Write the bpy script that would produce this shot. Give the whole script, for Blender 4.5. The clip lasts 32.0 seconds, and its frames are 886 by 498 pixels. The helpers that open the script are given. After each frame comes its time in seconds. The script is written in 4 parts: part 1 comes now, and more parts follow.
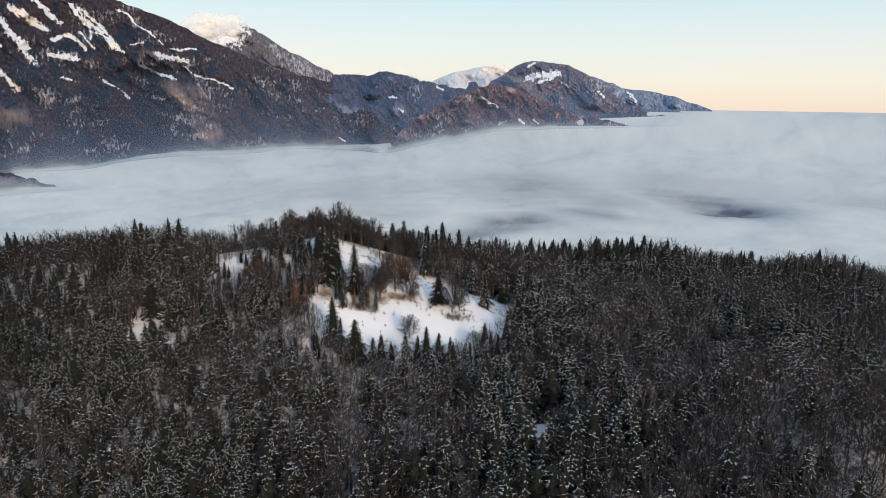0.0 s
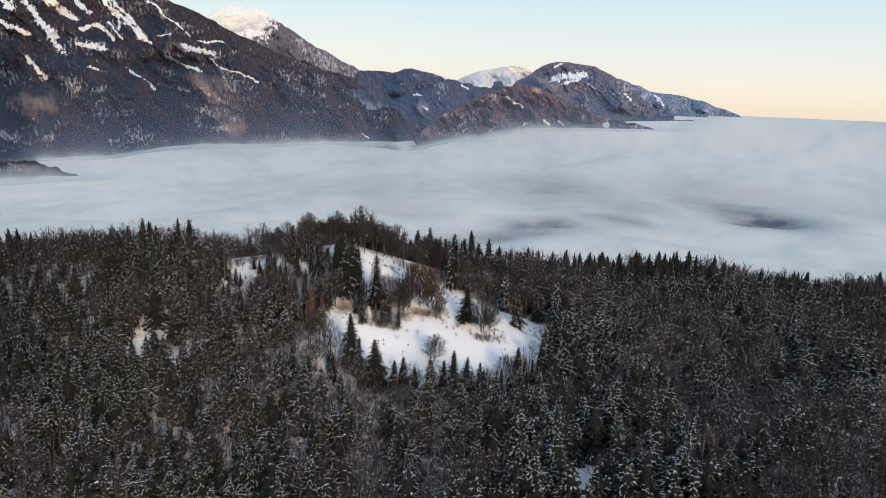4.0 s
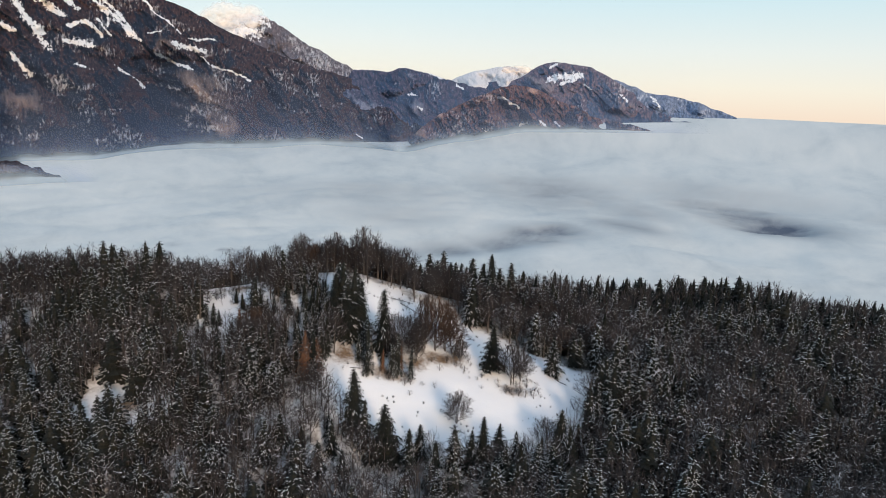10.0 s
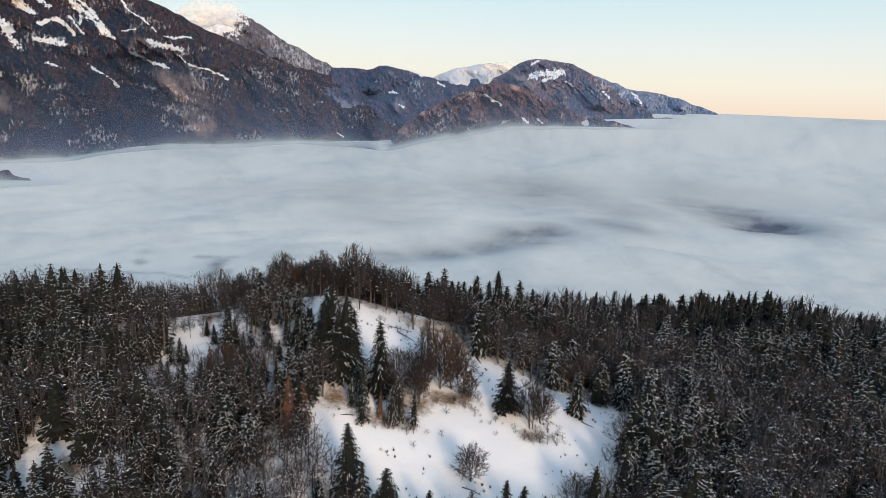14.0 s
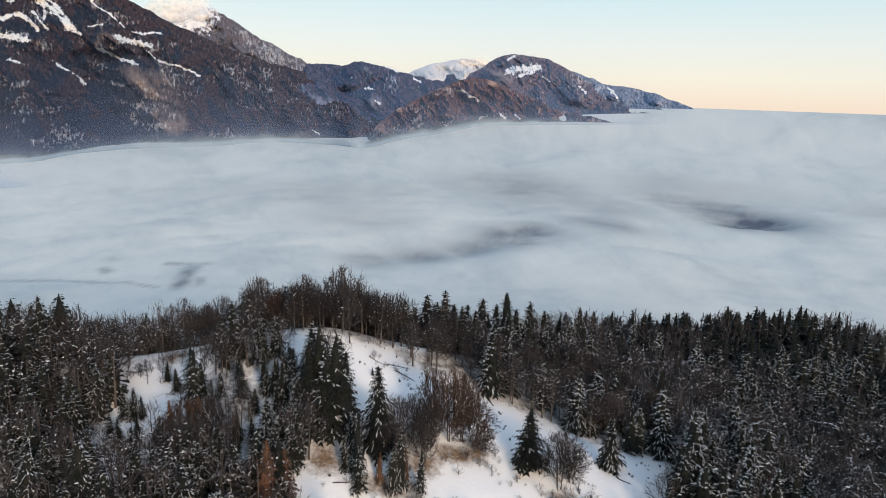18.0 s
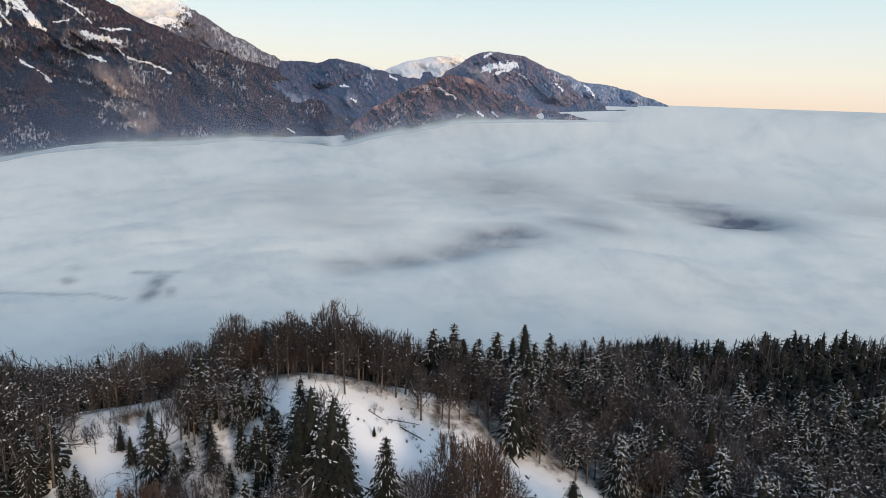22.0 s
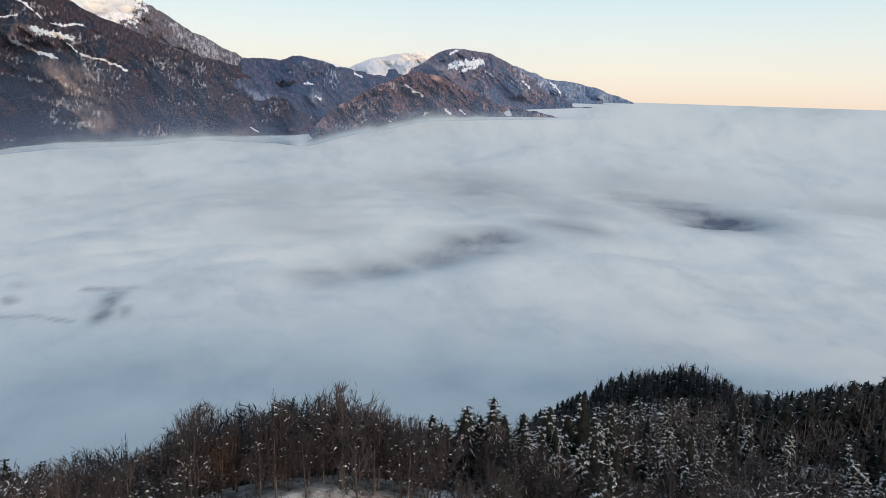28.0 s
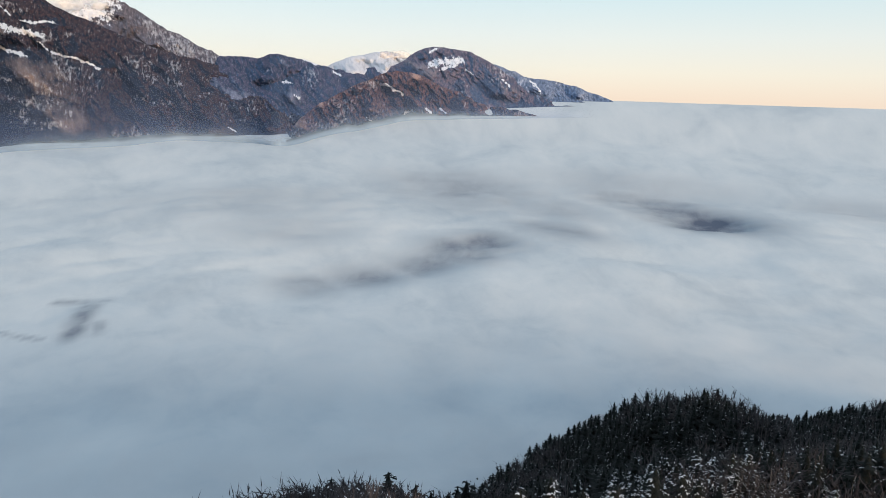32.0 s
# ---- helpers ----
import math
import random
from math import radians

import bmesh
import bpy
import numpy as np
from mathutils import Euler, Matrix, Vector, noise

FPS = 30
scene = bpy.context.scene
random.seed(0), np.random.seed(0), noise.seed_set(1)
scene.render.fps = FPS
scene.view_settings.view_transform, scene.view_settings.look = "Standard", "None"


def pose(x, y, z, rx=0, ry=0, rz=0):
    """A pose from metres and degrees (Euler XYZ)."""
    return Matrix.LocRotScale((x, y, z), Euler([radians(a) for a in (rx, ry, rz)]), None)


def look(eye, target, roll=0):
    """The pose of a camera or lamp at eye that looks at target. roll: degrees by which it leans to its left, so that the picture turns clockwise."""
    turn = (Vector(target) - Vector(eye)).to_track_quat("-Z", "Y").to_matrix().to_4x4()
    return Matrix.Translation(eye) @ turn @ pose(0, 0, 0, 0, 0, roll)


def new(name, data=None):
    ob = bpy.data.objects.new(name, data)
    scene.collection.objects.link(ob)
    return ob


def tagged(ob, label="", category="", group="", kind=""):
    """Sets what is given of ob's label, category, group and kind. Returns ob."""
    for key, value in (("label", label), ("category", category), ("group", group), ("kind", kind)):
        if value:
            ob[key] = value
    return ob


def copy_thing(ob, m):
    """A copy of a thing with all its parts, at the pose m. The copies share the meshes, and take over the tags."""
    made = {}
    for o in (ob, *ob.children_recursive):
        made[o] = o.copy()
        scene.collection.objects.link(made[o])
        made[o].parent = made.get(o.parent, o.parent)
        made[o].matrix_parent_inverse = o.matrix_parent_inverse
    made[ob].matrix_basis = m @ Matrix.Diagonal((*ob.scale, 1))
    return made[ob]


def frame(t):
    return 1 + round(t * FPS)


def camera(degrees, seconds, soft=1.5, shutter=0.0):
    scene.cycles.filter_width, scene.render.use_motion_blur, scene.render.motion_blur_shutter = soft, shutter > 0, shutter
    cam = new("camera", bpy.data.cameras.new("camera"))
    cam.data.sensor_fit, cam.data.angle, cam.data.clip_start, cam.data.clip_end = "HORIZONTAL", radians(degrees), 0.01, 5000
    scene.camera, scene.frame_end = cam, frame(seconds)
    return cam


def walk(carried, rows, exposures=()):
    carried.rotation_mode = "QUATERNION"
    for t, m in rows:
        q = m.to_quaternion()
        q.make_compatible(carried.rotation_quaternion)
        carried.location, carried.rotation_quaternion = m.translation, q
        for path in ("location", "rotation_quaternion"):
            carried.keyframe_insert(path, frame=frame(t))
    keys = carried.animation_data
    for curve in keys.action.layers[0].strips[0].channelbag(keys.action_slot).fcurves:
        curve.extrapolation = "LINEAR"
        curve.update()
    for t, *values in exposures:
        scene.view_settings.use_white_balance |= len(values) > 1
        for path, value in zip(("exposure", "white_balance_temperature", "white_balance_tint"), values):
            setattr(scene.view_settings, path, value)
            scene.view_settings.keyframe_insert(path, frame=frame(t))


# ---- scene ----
cam = camera(65.49, 32.0, soft=0.85)
PATH = [
    (0.0, look((0.00, 0.03, 69.99), (3.78, 97.82, 49.43), 0.81)),
    (1.0, look((-0.44, 5.46, 69.61), (2.57, 103.23, 48.87), 1.21)),
    (2.0, look((-1.09, 10.81, 69.66), (1.03, 108.61, 48.91), 1.63)),
    (3.0, look((-2.07, 16.58, 69.85), (-0.59, 114.39, 49.08), 1.96)),
    (3.5, look((-2.58, 19.61, 69.97), (-1.37, 117.41, 49.16), 2.12)),
    (5.5, look((-5.23, 32.74, 70.14), (-4.42, 130.53, 49.26), 2.52)),
    (6.0, look((-5.91, 36.09, 70.18), (-5.07, 133.89, 49.31), 2.57)),
    (7.0, look((-7.29, 43.08, 70.35), (-6.28, 140.89, 49.51), 2.64)),
    (8.0, look((-8.58, 50.21, 70.33), (-7.33, 148.02, 49.53), 2.68)),
    (9.0, look((-9.88, 57.30, 70.33), (-8.28, 155.10, 49.52), 2.63)),
    (10.0, look((-11.18, 64.38, 70.46), (-9.13, 162.17, 49.65), 2.58)),
    (11.0, look((-12.49, 71.44, 70.46), (-9.90, 169.22, 49.68), 2.50)),
    (12.0, look((-13.79, 78.69, 70.33), (-10.57, 176.46, 49.55), 2.42)),
    (13.0, look((-15.11, 85.74, 70.26), (-11.18, 183.46, 49.40), 2.32)),
    (14.0, look((-16.37, 92.88, 70.33), (-11.74, 190.54, 49.30), 2.22)),
    (14.5, look((-16.96, 96.31, 70.32), (-11.99, 193.93, 49.25), 2.17)),
    (16.5, look((-19.42, 110.50, 70.52), (-12.76, 207.97, 49.19), 2.04)),
    (17.0, look((-20.14, 114.27, 70.52), (-13.01, 211.70, 49.15), 1.98)),
    (18.0, look((-21.48, 121.57, 70.50), (-13.52, 218.91, 49.02), 1.92)),
    (19.0, look((-22.77, 128.69, 70.65), (-13.99, 225.95, 49.11), 1.89)),
    (20.0, look((-23.96, 135.77, 70.72), (-14.36, 232.94, 49.13), 1.82)),
    (21.0, look((-25.25, 142.85, 70.74), (-14.76, 239.91, 49.07), 1.86)),
    (22.0, look((-26.56, 149.94, 70.83), (-15.20, 246.89, 49.12), 1.89)),
    (23.0, look((-27.91, 157.46, 70.79), (-15.67, 254.28, 48.99), 1.92)),
    (24.0, look((-29.19, 164.47, 70.77), (-16.09, 261.19, 48.98), 1.93)),
    (25.0, look((-30.55, 171.53, 70.71), (-16.58, 268.13, 48.97), 1.98)),
    (25.5, look((-31.13, 174.96, 70.73), (-16.78, 271.51, 48.98), 1.92)),
    (27.5, look((-33.19, 188.33, 70.77), (-17.35, 284.61, 48.87), 1.79)),
    (28.0, look((-33.77, 191.73, 70.86), (-17.53, 287.94, 48.96), 1.76)),
    (29.0, look((-34.84, 198.45, 71.11), (-17.86, 294.53, 49.16), 1.70)),
    (30.0, look((-35.93, 204.89, 71.41), (-18.22, 300.82, 49.38), 1.69)),
    (31.0, look((-37.58, 210.64, 71.89), (-19.11, 306.43, 49.89), 1.71)),
    (32.0, look((-39.18, 216.19, 72.51), (-20.00, 311.82, 50.46), 1.71)),
]
walk(cam, PATH)

# ---- light ----
SUN_AZ, SUN_EL = 158.0, 15.0          # compass from +y, clockwise; degrees above the horizon
world = bpy.data.worlds.new("winter_sky")
scene.world = world
world.use_nodes = True
wn, wl = world.node_tree.nodes, world.node_tree.links
sky = wn.new("ShaderNodeTexSky")
sky.sky_type, sky.sun_disc = "NISHITA", False
sky.sun_elevation, sky.sun_rotation = radians(SUN_EL), radians(SUN_AZ)
sky.altitude, sky.air_density, sky.dust_density, sky.ozone_density = 900, 1.0, 1.0, 1.5
# thin high haze over the blue: pale and warm near the horizon
where = wn.new("ShaderNodeTexCoord")
split = wn.new("ShaderNodeSeparateXYZ")
wl.new(where.outputs["Generated"], split.inputs[0])
haze = wn.new("ShaderNodeValToRGB")
for p, c in ((0.035, (0.93, 0.86, 0.74)), (0.08, (0.84, 0.87, 0.83)), (0.15, (0.64, 0.83, 0.88)), (0.30, (0.50, 0.70, 0.86))):
    haze.color_ramp.elements.new(p).color = (*c, 1)
haze.color_ramp.elements[0].color, haze.color_ramp.elements[-1].color = (0.95, 0.78, 0.64, 1), (0.50, 0.61, 0.80, 1)
wl.new(split.outputs[2], haze.inputs[0])
veil = wn.new("ShaderNodeMix")
veil.data_type = "RGBA"
veil.inputs[0].default_value = 0.86
dim = wn.new("ShaderNodeVectorMath")
dim.operation = "SCALE"
dim.inputs["Scale"].default_value = 0.12
wl.new(sky.outputs[0], dim.inputs[0])
wl.new(dim.outputs[0], veil.inputs[6])
wl.new(haze.outputs[0], veil.inputs[7])
wl.new(veil.outputs[2], wn["Background"].inputs[0])
wn["Background"].inputs[1].default_value = 1.05
sun = new("sun", bpy.data.lights.new("sun", "SUN"))
sun.data.energy, sun.data.angle, sun.data.color = 2.95, radians(12), (1.0, 0.73, 0.50)
sa, se = radians(SUN_AZ), radians(SUN_EL)
sun.matrix_world = look((0, 0, 300), (-math.sin(sa) * math.cos(se) * 9, -math.cos(sa) * math.cos(se) * 9, 300 - math.sin(se) * 9))


# ---- numbers that vary smoothly ----
def hash2(i, j, seed):
    n = (i.astype(np.int64) * 374761393 + j.astype(np.int64) * 668265263 + seed * 974634777) & 0x7FFFFFFF
    n = ((n ^ (n >> 13)) * 1274126177) & 0x7FFFFFFF
    return ((n ^ (n >> 16)) & 0xFFFFFF) / float(0xFFFFFF)


def smooth(x, y, seed=0):
    """Value noise, 0 to 1."""
    x, y = np.asarray(x, float), np.asarray(y, float)
    i, j = np.floor(x), np.floor(y)
    u, v = x - i, y - j
    u, v = u * u * (3 - 2 * u), v * v * (3 - 2 * v)
    a, b = hash2(i, j, seed), hash2(i + 1, j, seed)
    c, d = hash2(i, j + 1, seed), hash2(i + 1, j + 1, seed)
    return (a * (1 - u) + b * u) * (1 - v) + (c * (1 - u) + d * u) * v


def fractal(x, y, octaves=5, seed=0, gain=0.5):
    total, amp, norm = 0.0, 1.0, 0.0
    for k in range(octaves):
        total = total + amp * smooth(np.asarray(x) * 2 ** k + 17.3 * k, np.asarray(y) * 2 ** k - 9.1 * k, seed + k)
        norm, amp = norm + amp, amp * gain
    return total / norm


def bend(x, xs, ys, width):
    """A line through points with its corners rounded."""
    return sum(np.interp(np.asarray(x, float) + o * width, xs, ys) for o in (-1, -0.6, -0.2, 0.2, 0.6, 1)) / 6


# ---- the hill ----
def ground(x, y):
    x, y = np.asarray(x, float), np.asarray(y, float)
    crest_y = bend(x, [-300, -120, -80, -55, -30, 0, 40, 110, 200, 300], [300, 281, 277, 279, 281, 287, 318, 316, 322, 335], 14)
    crest_z = bend(x, [-900, -400, -260, -200, -150, -120, -80, -64, -45, -36, -25, -12, 0, 20, 40, 75, 112, 140, 200, 300, 700],
                   [-200, -50, -14, -3, 3, 6, 8.6, 11.7, 15.3, 16, 13.2, 8.6, 4.5, -1.5, -3, -5, -3.5, -8, -12, -30, -160], 6)
    d = crest_y - y
    f = np.maximum(d, 0)
    steep = bend(x, [-200, -100, -30, 0, 15, 40, 83, 112, 200], [0.40, 0.40, 0.41, 0.25, 0.175, 0.135, 0.06, 0.03, 0.03], 8)
    front = steep * f - 8.0 * steep * (1 - np.exp(-f / 14)) + 0.0012 * np.maximum(f - 130, 0) ** 2
    front = front - 4.5 * np.exp(-((x - 22) / 22) ** 2 - ((y - 252) / 17) ** 2)
    b = np.maximum(-d, 0)
    back = 0.62 * b - 4.0 * (1 - np.exp(-b / 10))
    z = crest_z - front - back
    top = bend(x, [0, 30, 60, 82, 103, 122, 138, 165, 220, 300, 420], [-92, -72, -53, -42, -35, -45, -53, -51, -47, -60, -120], 6)
    second = top - 0.5 * np.sqrt((y - 405) ** 2 + 18 ** 2) + 9
    z = np.where(z > second, z, second) + 3.0 * np.exp(-np.abs(z - second) / 5)
    z = z + (fractal(x / 30, y / 30, 4, 5) - 0.5) * 2.6
    return np.maximum(z, -170 + 10 * smooth(x / 300, y / 300, 3))


# ---- materials ----
def material(name, rough=0.8, spec=0.25):
    m = bpy.data.materials.new(name)
    m.use_nodes = True
    b = m.node_tree.nodes["Principled BSDF"]
    b.inputs["Roughness"].default_value = rough
    b.inputs["Specular IOR Level"].default_value = spec
    return m, m.node_tree.nodes, m.node_tree.links, b


def noise_of(n, l, scale, detail=4.0, vector=None, rough=0.55):
    t = n.new("ShaderNodeTexNoise")
    t.inputs["Scale"].default_value, t.inputs["Detail"].default_value, t.inputs["Roughness"].default_value = scale, detail, rough
    if vector is not None:
        l.new(vector, t.inputs["Vector"])
    return t.outputs["Fac"]


def ramp_of(n, l, value, stops):
    r = n.new("ShaderNodeValToRGB")
    e = r.color_ramp.elements
    e[0].position, e[0].color = stops[0][0], (*stops[0][1], 1)
    e[1].position, e[1].color = stops[-1][0], (*stops[-1][1], 1)
    for p, c in stops[1:-1]:
        k = e.new(p)
        k.color = (*c, 1)
    l.new(value, r.inputs[0])
    return r.outputs[0]


def maths(n, l, op, a, b=None, clamp=False):
    m = n.new("ShaderNodeMath")
    m.operation, m.use_clamp = op, clamp
    for i, v in enumerate((a, b)):
        if v is None:
            continue
        if isinstance(v, (int, float)):
            m.inputs[i].default_value = v
        else:
            l.new(v, m.inputs[i])
    return m.outputs[0]


def mixed(n, l, fac, a, b):
    m = n.new("ShaderNodeMix")
    m.data_type = "RGBA"
    for s, v in ((m.inputs[0], fac), (m.inputs[6], a), (m.inputs[7], b)):
        if isinstance(v, tuple):
            s.default_value = (*v, 1)
        elif isinstance(v, (int, float)):
            s.default_value = v
        else:
            l.new(v, s)
    return m.outputs[2]


def bumped(n, l, b, height, strength=0.4, distance=0.2):
    k = n.new("ShaderNodeBump")
    k.inputs["Strength"].default_value, k.inputs["Distance"].default_value = strength, distance
    l.new(height, k.inputs["Height"])
    l.new(k.outputs[0], b.inputs["Normal"])


def varied(name, dark, mid, light, scale, rough=0.85, bump=0.3, distance=0.05):
    """A rough surface whose colour wanders by grain and from object to object or island to island."""
    m, n, l, b = material(name, rough)
    where = n.new("ShaderNodeNewGeometry")
    grain = noise_of(n, l, scale, 5, where.outputs["Position"])
    info = n.new("ShaderNodeObjectInfo")
    patch = noise_of(n, l, scale * 0.06, 2, where.outputs["Position"])
    v = maths(n, l, "ADD", maths(n, l, "MULTIPLY", grain, 0.55), maths(n, l, "MULTIPLY", patch, 0.45))
    v = maths(n, l, "ADD", v, maths(n, l, "MULTIPLY", maths(n, l, "SUBTRACT", info.outputs["Random"], 0.5), 0.16))
    l.new(ramp_of(n, l, v, [(0.32, dark), (0.5, mid), (0.68, light)]), b.inputs["Base Color"])
    bumped(n, l, b, grain, bump, distance)
    return m


NEEDLES = varied("spruce_needles", (0.005, 0.007, 0.006), (0.011, 0.013, 0.011), (0.024, 0.024, 0.020), 3.0)
BARK = varied("spruce_bark", (0.035, 0.028, 0.024), (0.06, 0.048, 0.042), (0.10, 0.085, 0.075), 4.0)
TWIGS = varied("bare_twigs", (0.020, 0.0172, 0.0176), (0.041, 0.035, 0.035), (0.086, 0.074, 0.074), 1.6)
BEECH_BARK = varied("beech_bark", (0.05, 0.043, 0.040), (0.09, 0.078, 0.072), (0.15, 0.135, 0.125), 2.5)
DRY_LEAVES = varied("dry_leaves", (0.034, 0.023, 0.018), (0.064, 0.041, 0.031), (0.11, 0.071, 0.052), 2.0)
RUST_NEEDLES = varied("rust_needles", (0.05, 0.025, 0.016), (0.105, 0.052, 0.030), (0.17, 0.092, 0.056), 2.0)
LOG_WOOD = varied("dark_log", (0.02, 0.017, 0.015), (0.035, 0.03, 0.026), (0.06, 0.05, 0.045), 3.0)
CLUMP_SNOW = varied("clinging_snow", (0.80, 0.81, 0.84), (0.87, 0.87, 0.89), (0.92, 0.92, 0.92), 1.5, 0.7)


def snow_ground_material():
    m, n, l, b = material("snow_ground", 0.75, 0.3)
    pos = n.new("ShaderNodeNewGeometry").outputs["Position"]
    drift = noise_of(n, l, 0.06, 4, pos)
    grain = noise_of(n, l, 1.4, 6, pos)
    snow = ramp_of(n, l, drift, [(0.3, (0.78, 0.80, 0.84)), (0.7, (0.89, 0.885, 0.88))])
    tan = n.new("ShaderNodeAttribute")
    tan.attribute_name = "dry_grass"
    litter = ramp_of(n, l, grain, [(0.3, (0.05, 0.041, 0.037)), (0.7, (0.17, 0.145, 0.130))])
    wood = n.new("ShaderNodeAttribute")
    wood.attribute_name = "wooded"
    spots = maths(n, l, "ADD", maths(n, l, "MULTIPLY", noise_of(n, l, 0.33, 6, pos, 0.7), 1.0), maths(n, l, "MULTIPLY", wood.outputs["Fac"], 0.45))
    bare = maths(n, l, "MULTIPLY", maths(n, l, "SUBTRACT", spots, 0.76), 3.2, True)
    straw = ramp_of(n, l, grain, [(0.3, (0.10, 0.062, 0.038)), (0.7, (0.28, 0.20, 0.135))])
    grassy = maths(n, l, "MULTIPLY", maths(n, l, "SUBTRACT", maths(n, l, "ADD", tan.outputs["Fac"], maths(n, l, "MULTIPLY", noise_of(n, l, 0.8, 6, pos, 0.75), 0.9)), 0.78), 2.2, True)
    l.new(mixed(n, l, grassy, mixed(n, l, bare, snow, litter), straw), b.inputs["Base Color"])
    bumped(n, l, b, maths(n, l, "ADD", grain, maths(n, l, "MULTIPLY", noise_of(n, l, 0.25, 3, pos), 3.0)), 0.35, 0.25)
    return m


SNOW_GROUND = snow_ground_material()


def mountain_material(name, conifer_shade, beech, rock, snow_amount, snow_color=(0.86, 0.85, 0.86), bare=0.60):
    """Wooded mountainside: patches of conifers and bare beeches, pale rock on the noses, snow between the trunks and in
    fields. Haze low down and shade on left-facing sides are painted in with the conifer tone.
    """
    m, n, l, b = material(name, 0.95, 0.05)
    uv = n.new("ShaderNodeAttribute")
    uv.attribute_name = "slope_uv"
    place = uv.outputs["Vector"]

    def stretched(sx, sy, turn=0.0):
        k = n.new("ShaderNodeMapping")
        k.inputs["Scale"].default_value, k.inputs["Rotation"].default_value = (sx, sy, 1), (0, 0, radians(turn))
        l.new(place, k.inputs["Vector"])
        return k.outputs[0]
    big, patch = noise_of(n, l, 1.0, 3, stretched(0.22, 0.40, 18)), noise_of(n, l, 1.0, 6, stretched(0.62, 0.95, 18), 0.60)
    trunks, grit = noise_of(n, l, 1.0, 3, stretched(7.0, 3.6), 0.65), noise_of(n, l, 1.0, 4, stretched(3.2, 3.6, 12), 0.70)
    streak = noise_of(n, l, 1.0, 4, stretched(4.6, 1.5, -22), 0.62)
    up = n.new("ShaderNodeAttribute")
    up.attribute_name = "height_share"
    nose = n.new("ShaderNodeAttribute")
    nose.attribute_name = "nose"
    flank_shade = n.new("ShaderNodeAttribute")
    flank_shade.attribute_name = "flank_shade"
    # bluer low down and on left-facing sides: haze and shade put into the colour
    haze_shade = maths(n, l, "ADD", maths(n, l, "ADD", maths(n, l, "MULTIPLY", up.outputs["Fac"], 0.8), maths(n, l, "MULTIPLY", flank_shade.outputs["Fac"], 1.1)), maths(n, l, "MULTIPLY", maths(n, l, "SUBTRACT", patch, 0.5), 3.0))
    trees = mixed(n, l, maths(n, l, "MULTIPLY", maths(n, l, "SUBTRACT", haze_shade, 0.05), 2.2, True), conifer_shade, beech)
    dark = tuple(c * 0.45 for c in conifer_shade)
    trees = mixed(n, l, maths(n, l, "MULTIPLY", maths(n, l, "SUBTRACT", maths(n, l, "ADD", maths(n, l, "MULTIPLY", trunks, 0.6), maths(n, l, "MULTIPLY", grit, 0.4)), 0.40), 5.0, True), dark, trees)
    crag = maths(n, l, "ADD", maths(n, l, "MULTIPLY", nose.outputs["Fac"], 0.55), maths(n, l, "ADD", maths(n, l, "MULTIPLY", streak, 0.45), maths(n, l, "MULTIPLY", patch, 0.35)))
    land = mixed(n, l, maths(n, l, "MULTIPLY", maths(n, l, "SUBTRACT", crag, bare), 3.2, True), trees, rock)
    # snow shows in flecks where the wood is thin
    thin_wood = maths(n, l, "ADD", maths(n, l, "MULTIPLY", big, 0.9), maths(n, l, "MULTIPLY", patch, 0.8))
    s = maths(n, l, "ADD", maths(n, l, "MULTIPLY", thin_wood, 0.55), maths(n, l, "ADD", maths(n, l, "MULTIPLY", trunks, 0.42), maths(n, l, "MULTIPLY", streak, 0.38)))
    white = maths(n, l, "MULTIPLY", maths(n, l, "SUBTRACT", s, 1.10 - snow_amount), 5.0, True)
    white = maths(n, l, "MULTIPLY", white, 0.75)
    field = n.new("ShaderNodeAttribute")
    field.attribute_name = "snowfield"
    edge = maths(n, l, "ADD", maths(n, l, "MULTIPLY", maths(n, l, "SUBTRACT", grit, 0.5), 3.4), maths(n, l, "MULTIPLY", maths(n, l, "SUBTRACT", trunks, 0.5), 2.4))
    lying = maths(n, l, "MULTIPLY", maths(n, l, "ADD", maths(n, l, "ADD", field.outputs["Fac"], edge), -0.15), 3.0, True)
    l.new(mixed(n, l, maths(n, l, "MAXIMUM", white, lying), land, snow_color), b.inputs["Base Color"])
    bumped(n, l, b, maths(n, l, "ADD", maths(n, l, "MULTIPLY", patch, 2.0), maths(n, l, "ADD", grit, trunks)), 0.8, 9.0)
    return m


